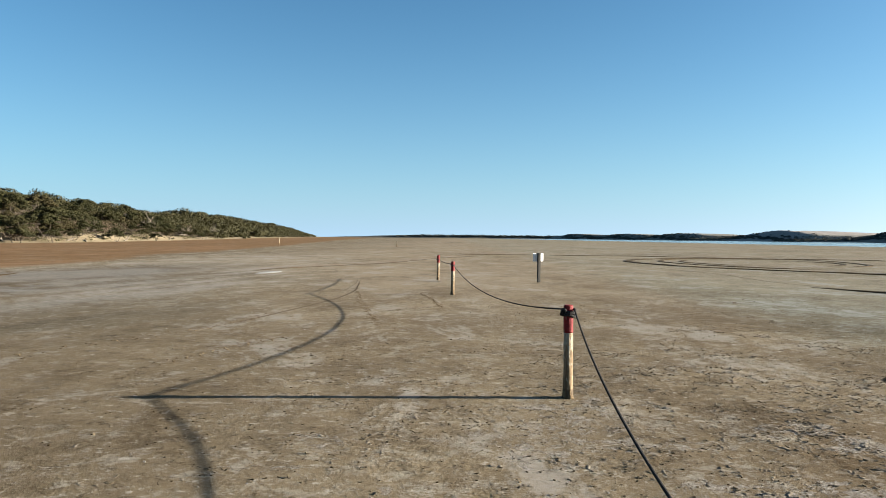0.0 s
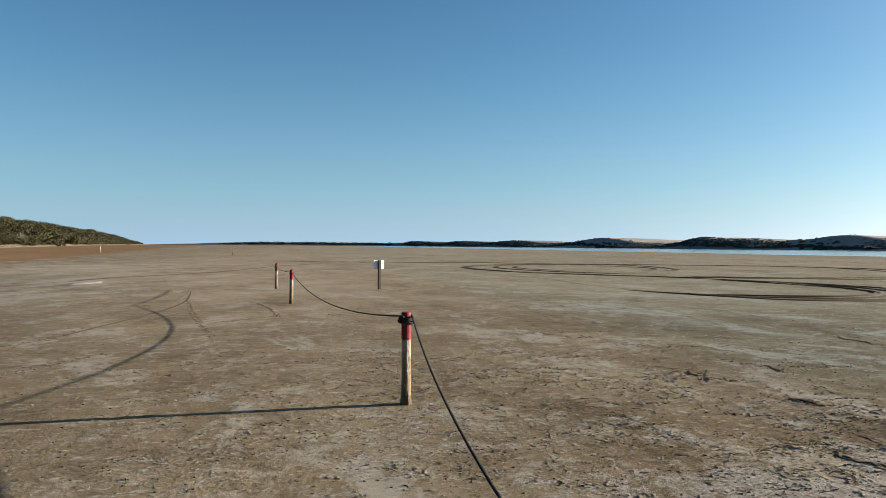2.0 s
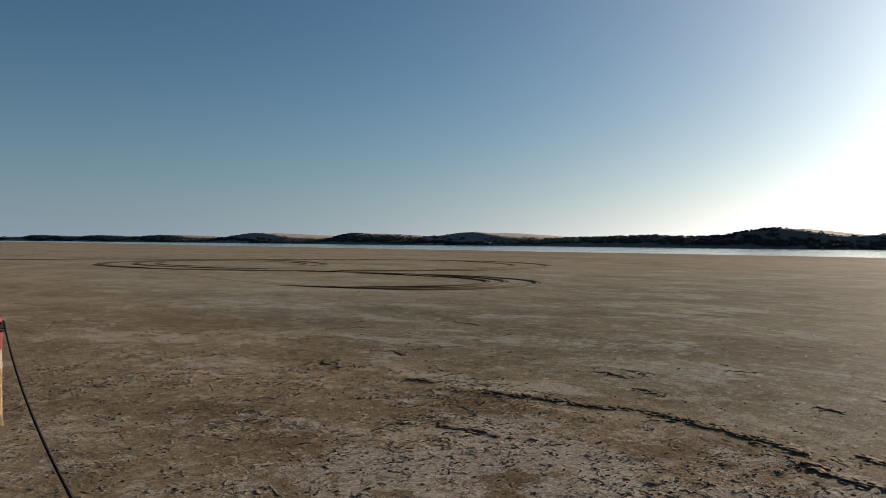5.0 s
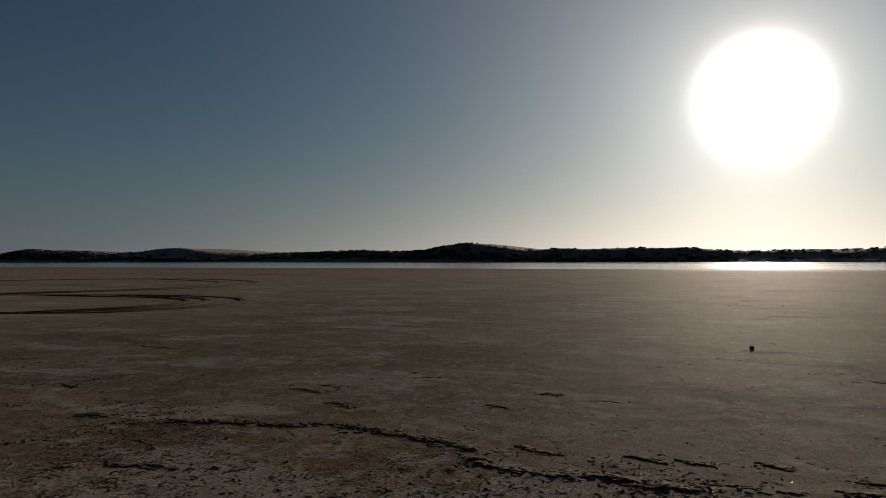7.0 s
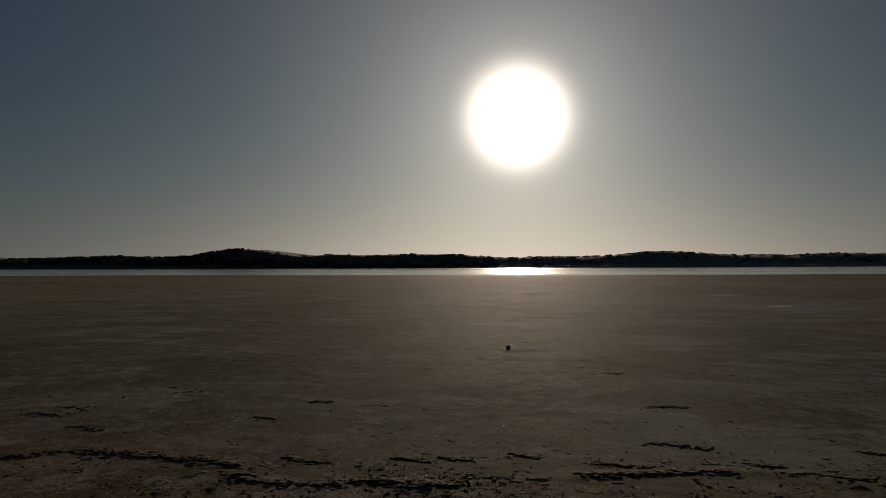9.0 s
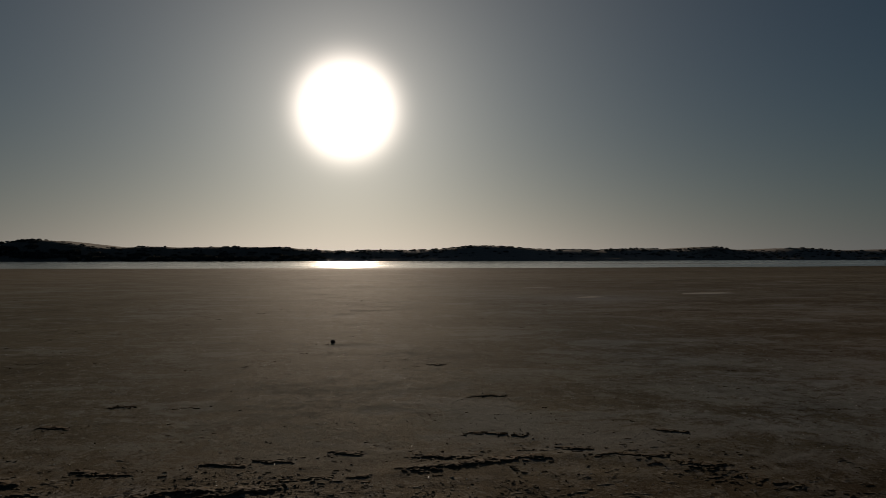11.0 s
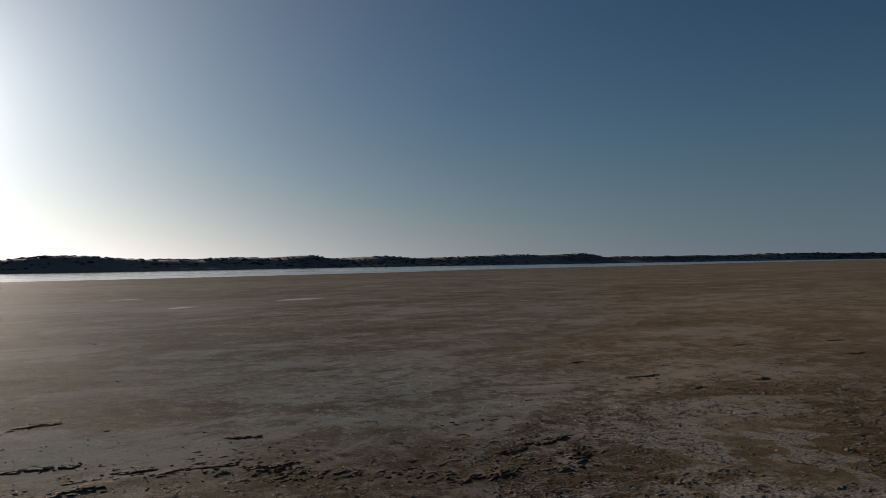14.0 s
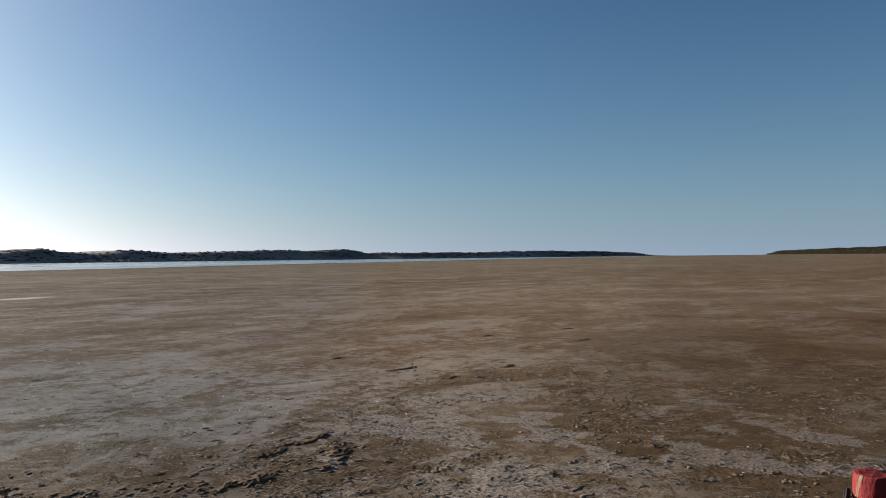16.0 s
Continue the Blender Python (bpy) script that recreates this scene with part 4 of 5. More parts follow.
def dead_tree(s, d, height, seed, lean, label="leafless bleached tree with twisted pale limbs"):
    rng = np.random.RandomState(seed)
    x, y = (float(v) for v in dune_place(s, d))
    root = new("dead_tree")
    root.matrix_basis = pose(x, y, float(dune_height(np.array(s), np.array(d))) - 0.2, 0, 0, rng.uniform(0, 360))
    pts, rad, v = limb(rng, (0, 0, 0), (lean, 0.2, 1), height * 0.55, 0.27, 0.7)
    part("trunk", mesh_from("trunk", *tube(pts, rad, 8), M_DEAD), root)
    for i in range(8):
        q = pts[2 + i % 5]
        a = rng.uniform(0, 2 * math.pi)
        p2, r2, _ = limb(rng, q, (math.cos(a) + lean, math.sin(a), 0.9), height * rng.uniform(0.35, 0.6), 0.15, 0.9, 8)
        bough = part("limb", mesh_from("limb", *tube(p2, r2, 6), M_DEAD), root)
        for j in (3, 5, 6):
            p3, r3, _ = limb(rng, p2[j], rng.normal(size=3) + np.array((0, 0, 0.7)), height * 0.2, 0.05, 0.9, 5)
            part("twig", mesh_from("twig", *tube(p3, r3, 5), M_DEAD), bough)
    tagged(root, label, "dead tree")


for off, d, hgt, seed, lean in ((84, 5, 8.6, 3, 0.5), (92, 6, 7.4, 5, -0.5), (138, 5, 7.6, 7, -0.9), (150, 6, 6.2, 9, 0.6), (206, 5, 8.0, 10, -0.5), (222, 5, 7.6, 13, 0.8), (272, 5, 8.4, 15, -0.7), (33, 6, 4.6, 17, 0.7), (-22, 3, 4.6, 19, 0.2), (-6, 3, 4.4, 21, -0.6)):
    dead_tree(S_NEAR + off, d, hgt, seed, lean)


def twig_shrub(seed):
    rng = np.random.RandomState(seed)
    root = new("twiggy_shrub")
    for i in range(5):
        pieces = []
        a0 = rng.uniform(0, 2 * math.pi)
        for _ in range(5):
            a = a0 + rng.uniform(-0.6, 0.6)
            p, r, _ = limb(rng, (0.1 * math.cos(a), 0.1 * math.sin(a), -0.2), (0.8 * math.cos(a), 0.8 * math.sin(a), 1.0), rng.uniform(1.6, 2.8), 0.035, 0.8, 6)
            pieces.append(tube(p, r, 4, False))
            for j in (2, 3, 4, 5):
                p3, r3, _ = limb(rng, p[j], rng.normal(size=3) * 0.7 + np.array((math.cos(a), math.sin(a), 0.6)), 0.8, 0.018, 0.9, 4)
                pieces.append(tube(p3, r3, 3, False))
        part("branch", mesh_from("branch", *joined(pieces), M_TWIG), root)
    return root


def build_twigs():
    rng = np.random.RandomState(61)
    protos = [twig_shrub(70 + i) for i in range(3)]
    for i in range(130):
        off = rng.uniform(-55, 60) if i < 100 else rng.uniform(60, 190)
        d = rng.uniform(2.5, 16) if off < 10 else rng.uniform(6, 20)
        x, y = (float(v) for v in dune_place(S_NEAR + off, d))
        z = float(dune_height(np.array(S_NEAR + off), np.array(d)))
        k = rng.uniform(0.8, 1.7)
        ob = copy_thing(protos[i % 3], pose(x, y, z, 0, 0, rng.uniform(0, 360)) @ Matrix.Diagonal((k, k, k, 1)))
        tagged(ob, "half-bare brown shrub with tangled twigs on the dune", "shrub", "twiggy shrubs on the dune")
    for p in protos:
        for o in (*p.children_recursive, p):
            bpy.data.objects.remove(o)


build_twigs()


def build_driftwood():
    rng = np.random.RandomState(31)
    for off, d, length in ((14, 1.5, 4.0), (19, 1.2, 2.6), (44, 1.0, 3.4), (92, 1.2, 3.0), (170, 1.5, 4.0)):
        x, y = (float(v) for v in dune_place(S_NEAR + off, d))
        z = float(dune_height(np.array(S_NEAR + off), np.array(d)))
        root = new("driftwood")
        root.matrix_basis = pose(x, y, z + 0.05, 0, 0, rng.uniform(50, 130))
        pts, rad, _ = limb(rng, (-length / 2, 0, 0), (1, 0, 0.02), length, 0.17, 0.5, 8)
        pts[:, 2] = np.abs(pts[:, 2]) * 0.7
        part("log", mesh_from("log", *tube(pts, [max(0.05, r) for r in rad], 8), M_DEAD), root)
        for i in (2, 4, 5):
            p2, r2, _ = limb(rng, pts[i], (rng.uniform(-0.6, 0.6), rng.uniform(-1, 1), 0.9), length * 0.3, 0.07, 0.8, 5)
            part("branch", mesh_from("branch", *tube(p2, r2, 6), M_DEAD), root)
        tagged(root, "bleached driftwood log at the foot of the dune", "driftwood")


build_driftwood()


def build_dune_grass():
    rng = np.random.RandomState(41)
    bits = []
    for _ in range(3200):
        s, d = S_NEAR + rng.uniform(-60, 300), rng.uniform(1.5, 14)
        if fbm(np.array(s / 9.0), np.array(d / 5.0), 3, 88) < 0.5:
            continue
        x, y = (float(v) for v in dune_place(s, d))
        z = float(dune_height(np.array(s), np.array(d)))
        bits.append(leaf_ball(rng, (x, y, z + 0.05), (0.55, 0.55, 0.36), 30, 0.10))
    tagged(new("dune_grass", quads_mesh("dune_grass", np.concatenate(bits), M_GRASS)), "dry grass tufts on the dune sand", "grass", kind="stuff")


build_dune_grass()


# ---------------- rope barrier ----------------
POSTS = [(0.605, -2.79), (0.885, 7.05), (-0.27, 19.58), (-0.81, 26.3)]
POST_H = 0.93


def lathe(rows, seg, seed, wob):
    """A round column from (height, radius) rows, uneven by wob."""
    rng = np.random.RandomState(seed)
    lobes = 1 + wob * np.array([0.5 * math.sin(2 * a + seed) + 0.35 * math.sin(3 * a + 2 * seed) + 0.2 * math.sin(7 * a + seed) for a in np.arange(seg) * 2 * math.pi / seg])
    V, F = [], []
    for z, r in rows:
        for k in range(seg):
            a = 2 * math.pi * k / seg
            rr = r * lobes[k] * (1 + wob * 0.35 * (rng.rand() - 0.5))
            V.append((rr * math.cos(a), rr * math.sin(a), z))
    for i in range(len(rows) - 1):
        for k in range(seg):
            a, b = i * seg + k, i * seg + (k + 1) % seg
            F.append((a, b, b + seg, a + seg))
    F.append(tuple(range(seg))[::-1])
    F.append(tuple(range((len(rows) - 1) * seg, len(rows) * seg)))
    return V, F


def fence_post(x, y, seed, lean):
    rng = np.random.RandomState(seed)
    root = new("fence_post")
    root.matrix_basis = pose(x, y, 0, lean[0], lean[1], rng.uniform(0, 360))
    rows = [(-0.3, 0.050), (-0.02, 0.052), (0.01, 0.056), (0.03, 0.053), (0.06, 0.050)]
    rows += [(z, 0.0480 + 0.0018 * rng.uniform(-1, 1)) for z in np.arange(0.10, 0.66, 0.035)] + [(0.665, 0.0475)]
    part("shaft", mesh_from("shaft", *lathe(rows, 22, seed, 0.10), M_POST), root, "peeling white paint over bare weathered timber")
    rows = [(0.655, 0.0490), (0.67, 0.0495)] + [(z, 0.0492 + 0.001 * rng.uniform(-1, 1)) for z in np.arange(0.70, 0.90, 0.035)]
    rows += [(0.915, 0.0485), (0.926, 0.0465), (0.930, 0.043), (0.927, 0.03), (0.929, 0.012)]
    part("painted_top", mesh_from("painted_top", *lathe(rows, 22, seed, 0.05), M_RED), root, "faded chipped red painted top")
    # mud heaped against the foot, and flaking off the lower shaft
    V, F, seg = [], [], 30
    heights = np.concatenate([np.arange(0.20, 0.03, -0.012), [0.02, 0.004, -0.012]])
    for i, z in enumerate(heights):
        for k in range(seg):
            a = 2 * math.pi * k / seg
            n = float(fbm(np.array(3.0 * math.cos(a) + seed + 9), np.array(3.0 * math.sin(a) + 17 * z), 4, 90 + seed))
            r = 0.0500 + 0.050 * (n - 0.42 - 1.1 * z) - 0.003 * rng.rand()
            r = min(max(r, 0.040), 0.0565) + 0.010 * max(0.0, 1 - z / 0.05) ** 2
            V.append((r * math.cos(a), r * math.sin(a), z))
    for i in range(len(heights) - 1):
        for k in range(seg):
            a, b = i * seg + k, i * seg + (k + 1) % seg
            F.append((a, a + seg, b + seg, b))
    part("mud_collar", mesh_from("mud_collar", V, F, M_MUD), root, "brown mud flaking off the foot")
    tagged(root, "round timber post with red painted top and peeling white shaft", "post", "posts of the rope barrier")


for i, (x, y) in enumerate(POSTS):
    fence_post(x, y, 3 + i, ((0.6, 0.3), (0.2, -0.3), (0.3, 0.6), (-0.4, 0.2))[i])


def rope(side, a, b, sag, z0, z1, wraps, seed, reach=0.0):
    """One span from post a to post b, with its turns and knot round post b."""
    ax, ay = a
    bx, by = b
    root = new("barrier_rope")
    n = 90
    line = []
    for i in range(n + 1):
        u = i / n
        x, y = ax + (bx - ax) * u + side * 4 * u * (1 - u) + reach, ay + (by - ay) * u
        line.append((x, y, z0 + (z1 - z0) * u - 4 * sag * u * (1 - u)))
    v, f = tube(line, [0.0085] * (n + 1), 8)
    part("span", mesh_from("span", v, f, M_ROPE), root)
    if wraps:
        pts = []
        for i in range(int(20 * wraps) + 1):
            t = 2 * math.pi * i / 20
            pts.append((bx + 0.060 * math.cos(t), by + 0.060 * math.sin(t), z1 - 0.012 - 0.021 * t / (2 * math.pi) + 0.006 * math.sin(2.3 * t)))
        turns = part("turns", mesh_from("turns", *tube(pts, [0.0115] * len(pts), 8), M_ROPE), root, "black rope wound round the post")
        if wraps > 2:
            kn = []
            for i in range(26):
                t = i / 25 * 2 * math.pi * 1.6
                kn.append((bx - 0.062 + 0.020 * math.cos(t * 1.5), by - 0.035 + 0.026 * math.sin(t), z1 - 0.035 + 0.030 * math.sin(t * 1.5 + 0.6)))
            part("knot", mesh_from("knot", *tube(kn, [0.012] * len(kn), 8), M_ROPE), turns, "bulky black knot")
    tagged(root, "thick black rope sagging between red-topped posts", "rope", "ropes of the barrier")


rope(-0.15, POSTS[0], POSTS[1], 0.45, 0.87, 0.895, 3, 5, 0.055)
rope(0.0, POSTS[1], POSTS[2], 0.30, 0.888, 0.855, 1, 6)
rope(0.0, POSTS[2], POSTS[3], 0.05, 0.865, 0.79, 1, 7)


# ---------------- small sign ----------------
def bevel_box(name, size, material, bevel=0.004):
    bm = bmesh.new()
    bmesh.ops.create_cube(bm, size=1)
    for v in bm.verts:
        v.co = Vector((v.co.x * size[0], v.co.y * size[1], v.co.z * size[2]))
    bmesh.ops.bevel(bm, geom=bm.edges[:], offset=bevel, segments=2, affect="EDGES")
    me = bpy.data.meshes.new(name)
    bm.to_mesh(me)
    bm.free()
    me.materials.append(material)
    return me


def sign():
    root = new("sign")
    root.matrix_basis = pose(2.87, 25.6, 0, 0, 0, 24)
    part("post", bevel_box("post", (0.095, 0.095, 1.36), M_SIGN_POST, 0.006), root, "dark timber post", pose(0, 0, 0.38))
    panel = part("panel", bevel_box("panel", (0.44, 0.012, 0.30), M_SIGN, 0.003), root, "plain white panel", pose(0, 0.056, 0.905))
    for z in (0.83, 1.02):
        part("bolt", bevel_box("bolt", (0.02, 0.10, 0.02), M_STONE, 0.003), panel, "", pose(0, -0.062, z - 0.905))
    tagged(root, "white sign panel on a dark timber post, seen from behind", "sign")


sign()


def marker_pole(x, y, h, seed):
    root = new("marker_pole")
    root.matrix_basis = pose(x, y, 0, 0, 0, 40 * seed)
    rows = [(-0.3, 0.07), (0.0, 0.072)] + [(z, 0.068) for z in np.arange(0.1, h - 0.05, 0.12)] + [(h, 0.062)]
    part("shaft", mesh_from("shaft", *lathe(rows, 14, seed, 0.06), M_POST), root)
    tagged(root, "weathered pale marker pole standing alone on the flat", "post", "lone marker poles")


for i, (x, y, h) in enumerate(((-33.3, 133.2, 1.2), (-9.57, 116.5, 1.05), (-26.4, 279.0, 1.2))):
    marker_pole(x, y, h, 2 + i)


# ---------------- tyre tracks ----------------
def tyre_track(points, width, material, height=0.02, closed=False, seed=0, label="dark churned tyre track curving over the mud"):
    line = smooth_line(points, 0.35, closed)
    if closed:
        line = np.vstack([line, line[:1]])
    t = np.gradient(line, axis=0)
    t /= np.linalg.norm(t, axis=1)[:, None] + 1e-9
    nrm = np.stack([-t[:, 1], t[:, 0]], -1)
    s = np.arange(len(line)) * 0.35
    # a rut with a heaped edge on each side
    prof = ((-0.5, -0.01), (-0.36, 1.0), (-0.2, 0.35), (0.0, 0.15), (0.2, 0.35), (0.36, 1.0), (0.5, -0.01))
    rows, lift = [], min(0.004, 0.025 * width)
    ends = np.ones(len(line)) if closed else np.minimum(1, np.minimum(s, s[-1] - s) / 2.0 + 0.15)
    for j, (o, z) in enumerate(prof):
        w = width * ends * (0.8 + 0.5 * fbm(s / 1.5, s * 0 + j, 3, seed))
        q = line + nrm * (o * w)[:, None] + 0.10 * (fbm(s / 3.0, s * 0, 3, seed + 9) - 0.5)[:, None]
        base = ground_height(q[:, 0], q[:, 1])
        up = lift + height * ends * np.maximum(0, z) * (0.35 + 1.3 * fbm(s / 0.5, s * 0 + 5 * j, 3, seed + 3)) if z > 0 else -lift - 0.15 * height + 0 * s
        rows.append(np.stack([q[:, 0], q[:, 1], base + up], -1))
    me = grid_mesh("tyre_track", np.array(rows), material)
    tagged(new("tyre_track", me), label, "tyre track", kind="structure")


T = M_TRACK
tyre_track([(12.25, 50.0), (12.4, 46.9), (13.8, 41.7), (16.1, 38.3), (18.6, 35.8), (21.3, 34.0), (27.5, 31.6), (32.4, 31.8), (36.9, 33.4), (40.5, 35.9), (43.5, 40.5), (44.9, 45.5),
            (44.0, 50.8), (40.5, 55.2), (34.5, 58.2), (27.0, 60.5), (20.0, 60.0), (15.4, 56.5), (13.2, 53.3)], 0.62, T, 0.035, True, 1)
tyre_track([(44.0, 51.5), (42.9, 47.5), (40.8, 41.1), (37.5, 36.7), (32.4, 33.6), (27.0, 33.0), (21.5, 35.3)], 0.36, T, 0.028, False, 2)
tyre_track([(-1.0, 68.5), (11.3, 66.9), (17.7, 66.0), (21.5, 63.8), (25.8, 61.0), (28.9, 56.6), (28.6, 51.3), (26.8, 45.8), (23.8, 43.0)], 0.42, T, 0.028, False, 3)
tyre_track([(27.0, 58.8), (22.0, 59.0), (17.6, 57.0), (15.4, 53.0), (14.7, 48.6), (16.4, 42.8), (19.5, 38.6)], 0.42, T, 0.028, False, 4)
tyre_track([(26.0, 54.6), (27.0, 51.0), (25.8, 47.0), (23.2, 44.2)], 0.34, T, 0.025, False, 5)
tyre_track([(18.8, 56.2), (16.8, 52.6), (16.2, 48.6), (17.6, 44.5)], 0.34, T, 0.025, False, 6)
tyre_track([(12.0, 24.2), (12.9, 22.2), (13.9, 20.3), (15.2, 18.9), (17.2, 18.3), (19.2, 18.5), (21.0, 19.2), (22.3, 20.6), (23.2, 22.8), (23.4, 25.2), (22.9, 27.8), (21.9, 29.7), (20.4, 32.8), (18.4, 36.2)], 0.32, T, 0.025, False, 7)
tyre_track([(13.0, 22.0), (15.3, 20.75), (17.5, 20.25), (19.4, 20.7), (20.6, 21.7), (21.2, 22.9), (21.7, 25.0), (21.3, 28.0), (20.3, 31.5)], 0.26, T, 0.03, False, 8)
tyre_track([(13.4, 21.2), (15.2, 19.9), (17.1, 19.4), (19.1, 19.8), (21.0, 21.0), (22.1, 22.9), (22.6, 25.2), (22.1, 28.2)], 0.28, T, 0.03, False, 9)
tyre_track([(14.6, 19.6), (17.0, 18.8), (19.2, 19.1), (21.3, 20.2)], 0.3, T, 0.02, False, 10)
tyre_track([(44.9, 45.0), (52.0, 43.0), (63.0, 47.0), (78.0, 55.0)], 0.35, M_TRACK_FAINT, 0.012, False, 11)
thin = dict(label="thin old wheel mark pressed into the mud")
tyre_track([(10.6, 41.5), (11.6, 37.0), (12.2, 32.7), (12.0, 27.3), (12.5, 24.4), (12.9, 22.4)], 0.14, M_TRACK_FAINT, 0.003, False, 12, **thin)
tyre_track([(-4.6, 11.8), (-4.13, 13.27), (-3.84, 14.72), (-3.55, 16.23), (-3.25, 18.44), (-3.2, 21.0), (-3.63, 25.4)], 0.06, M_TRACK_OLD, 0.0015, False, 13, **thin)
tyre_track([(-9.5, 31.6), (-8.7, 34.7), (-7.46, 37.0), (-6.55, 38.7), (-4.43, 42.7), (-2.71, 49.0), (-1.0, 55.0), (3.0, 64.0)], 0.26, M_TRACK_OLD, 0.012, False, 14, **thin)
tyre_track([(-6.36, 30.31), (-6.61, 32.33), (-6.51, 33.79), (-6.08, 34.18), (-5.56, 31.99), (-5.52, 29.98)], 0.07, M_TRACK_FAINT, 0.0015, False, 20, **thin)
tyre_track([(-3.98, 27.27), (-3.65, 24.54), (-3.52, 22.30), (-3.49, 20.42), (-3.56, 19.38)], 0.04, M_TRACK_FAINT, 0.0015, False, 21, **thin)
tyre_track([(-17.5, 25.2), (-17.7, 26.8), (-18.0, 28.4)], 0.42, T, 0.028, False, 19)


# ---------------- loose crust, crumbs, prints, shells ----------------
def flake(rng, x, y, size, aspect, turn, lift, thick, z0=None):
    """A dried slab with an uneven rim, one edge curled up: vertices and faces."""
    n = rng.randint(6, 9)
    rim = []
    for k in range(n):
        a = 2 * math.pi * k / n + rng.uniform(-0.25, 0.25)
        r = size * rng.uniform(0.65, 1.2)
        rim.append((r * math.cos(a), r * aspect * math.sin(a)))
    ca, sa = math.cos(turn), math.sin(turn)
    ct, st = rng.uniform(-1, 1), rng.uniform(-1, 1)
    z0 = float(ground_height(np.array(x), np.array(y))) if z0 is None else z0
    V = []
    for lay in (0, 1):
        for (u, v) in rim:
            tilt = max(0.0, (u * ct + v * st) / size) * lift
            q = 1.0 if lay == 0 else 0.88
            V.append((x + (u * ca - v * sa) * q, y + (u * sa + v * ca) * q, z0 + (-0.006 + 0.5 * tilt if lay == 0 else thick * rng.uniform(0.6, 1.2) + tilt)))
    V.append((x, y, z0 + thick * 0.75))
    F = [(k, (k + 1) % n, n + (k + 1) % n, n + k) for k in range(n)]
    F += [(n + k, n + (k + 1) % n, 2 * n) for k in range(n)]
    return V, F


def stuff(name, pieces, material, label, category):
    me = mesh_from(name, *joined(pieces), material, smooth=False)
    tagged(new(name, me), label, category, kind="stuff")


# separate pads of lifted crust (place, length)
PADS = [(7.1, 5.27, .5), (7.46, 5.18, .5), (6.57, 4.38, .45), (8.16, 2.49, .3), (5.92, .95, .4), (5.99, .62, .35), (5.77, 1.8, .5), (8.4, -1.47, .42), (6.65, -1.27, .62),
        (6.6, -2.9, .3), (5.98, -.72, .45), (6.16, .05, .3), (6.12, -1.84, .3), (5.86, -2.29, .6), (5.6, -2.7, .4), (7.26, 2.8, .3), (8.62, 4.33, .25), (10.9, -1.1, .3),
        (7.8, -8.65, .3), (6.33, -8.28, .55), (5.4, -8.03, .3), (5.2, -9.2, .35), (5.47, -12.6, .4), (6.5, -14.3, .4), (7.3, -12.4, .3), (9.35, 10.5, 1.2), (6.87, 18.0, .4),
        (6.0, 8.2, .5), (4.76, 8.1, .6), (3.95, 4.6, .5), (4.05, 4.2, .45), (4.1, -4.45, .4), (4.75, -4.85, .45), (4.75, -4.4, .35)]


def crust_strength(x, y):
    """How much of the crust has lifted into plates, in the broken fields and the salt scabs."""
    zone = sstep(x, -3.0, 2.5) * (1 - sstep(x, 5.0, 6.2)) * (1 - sstep(y, 7.5, 11)) * sstep(y, -11, -8)
    c = 0.33 * zone + 0.24 * crust_field(x, y)
    return np.maximum(c, 0.52 * scab_field(x, y))


def wrack_field(x, y):
    """How thick the torn mats of crust and weed lie, along the wrack line and on the pads: 0 to 1."""
    d, _ = near_line(x, y, RIDGE)
    gap = sstep(fbm(x / 0.35, y / 0.6, 3, 14) - 0.10 * sstep(-y, 1.0, 2.0), 0.36, 0.50)
    c = gap * np.exp(-((d / 0.085) ** 2)) + 0.30 * np.exp(-((d / 0.32) ** 2)) * sstep(fbm(x / 0.22, y / 0.3, 3, 29), 0.46, 0.62)
    for px, py, length in PADS:
        wave = px + 0.05 * np.sin((y - py) * 9 + px) + (0.12 * math.sin(7 * px)) * (y - py)
        near = (np.abs(x - px) < 0.5) & (np.abs(y - py) < length)
        if near.any():
            c[near] = np.maximum(c[near], (1 - 0.25 * float(sstep(py, 3.5, 4.5))) * np.exp(-(((x - wave)[near] / 0.058) ** 2) - (((y[near] - py) / (0.52 * length)) ** 4)))
    return np.clip(c, 0, 1)


def wrack_patch(x0, x1, y0, y1, step):
    """Torn, crumpled mats with steep ragged edges over a rectangle: vertices and quads."""
    X, Y = np.meshgrid(np.arange(x0, x1, step), np.arange(y0, y1, step), indexing="ij")
    e = wrack_field(X, Y)
    over = e * (0.30 + 0.8 * fbm(X / 0.12, Y / 0.20, 3, 301)) + 1.35 * (fbm(X / 0.024, Y / 0.062, 3, 303) - 0.5) - 0.40
    up = sstep(over, 0.0, 0.06)
    fold = 1 - np.abs(2 * fbm(X / 0.018, Y / 0.05, 3, 305) - 1)
    Z = ground_height(X, Y) - 0.012 * (1 - up) + up * (0.002 + (0.3 + 0.7 * e) * (0.009 * fold**3 + 0.010 * fbm(X / 0.016, Y / 0.03, 2, 307) ** 2))
    return kept_quads(X, Y, Z, up > 0.02)


def kept_quads(X, Y, Z, solid):
    idx = np.arange(X.size).reshape(X.shape)
    keep = solid[:-1, :-1] | solid[1:, :-1] | solid[1:, 1:] | solid[:-1, 1:]
    quads = np.stack([idx[:-1, :-1], idx[1:, :-1], idx[1:, 1:], idx[:-1, 1:]], -1)[keep]
    used, inv = np.unique(quads, return_inverse=True)
    return np.stack([X, Y, Z], -1).reshape(-1, 3)[used], inv.reshape(-1, 4)


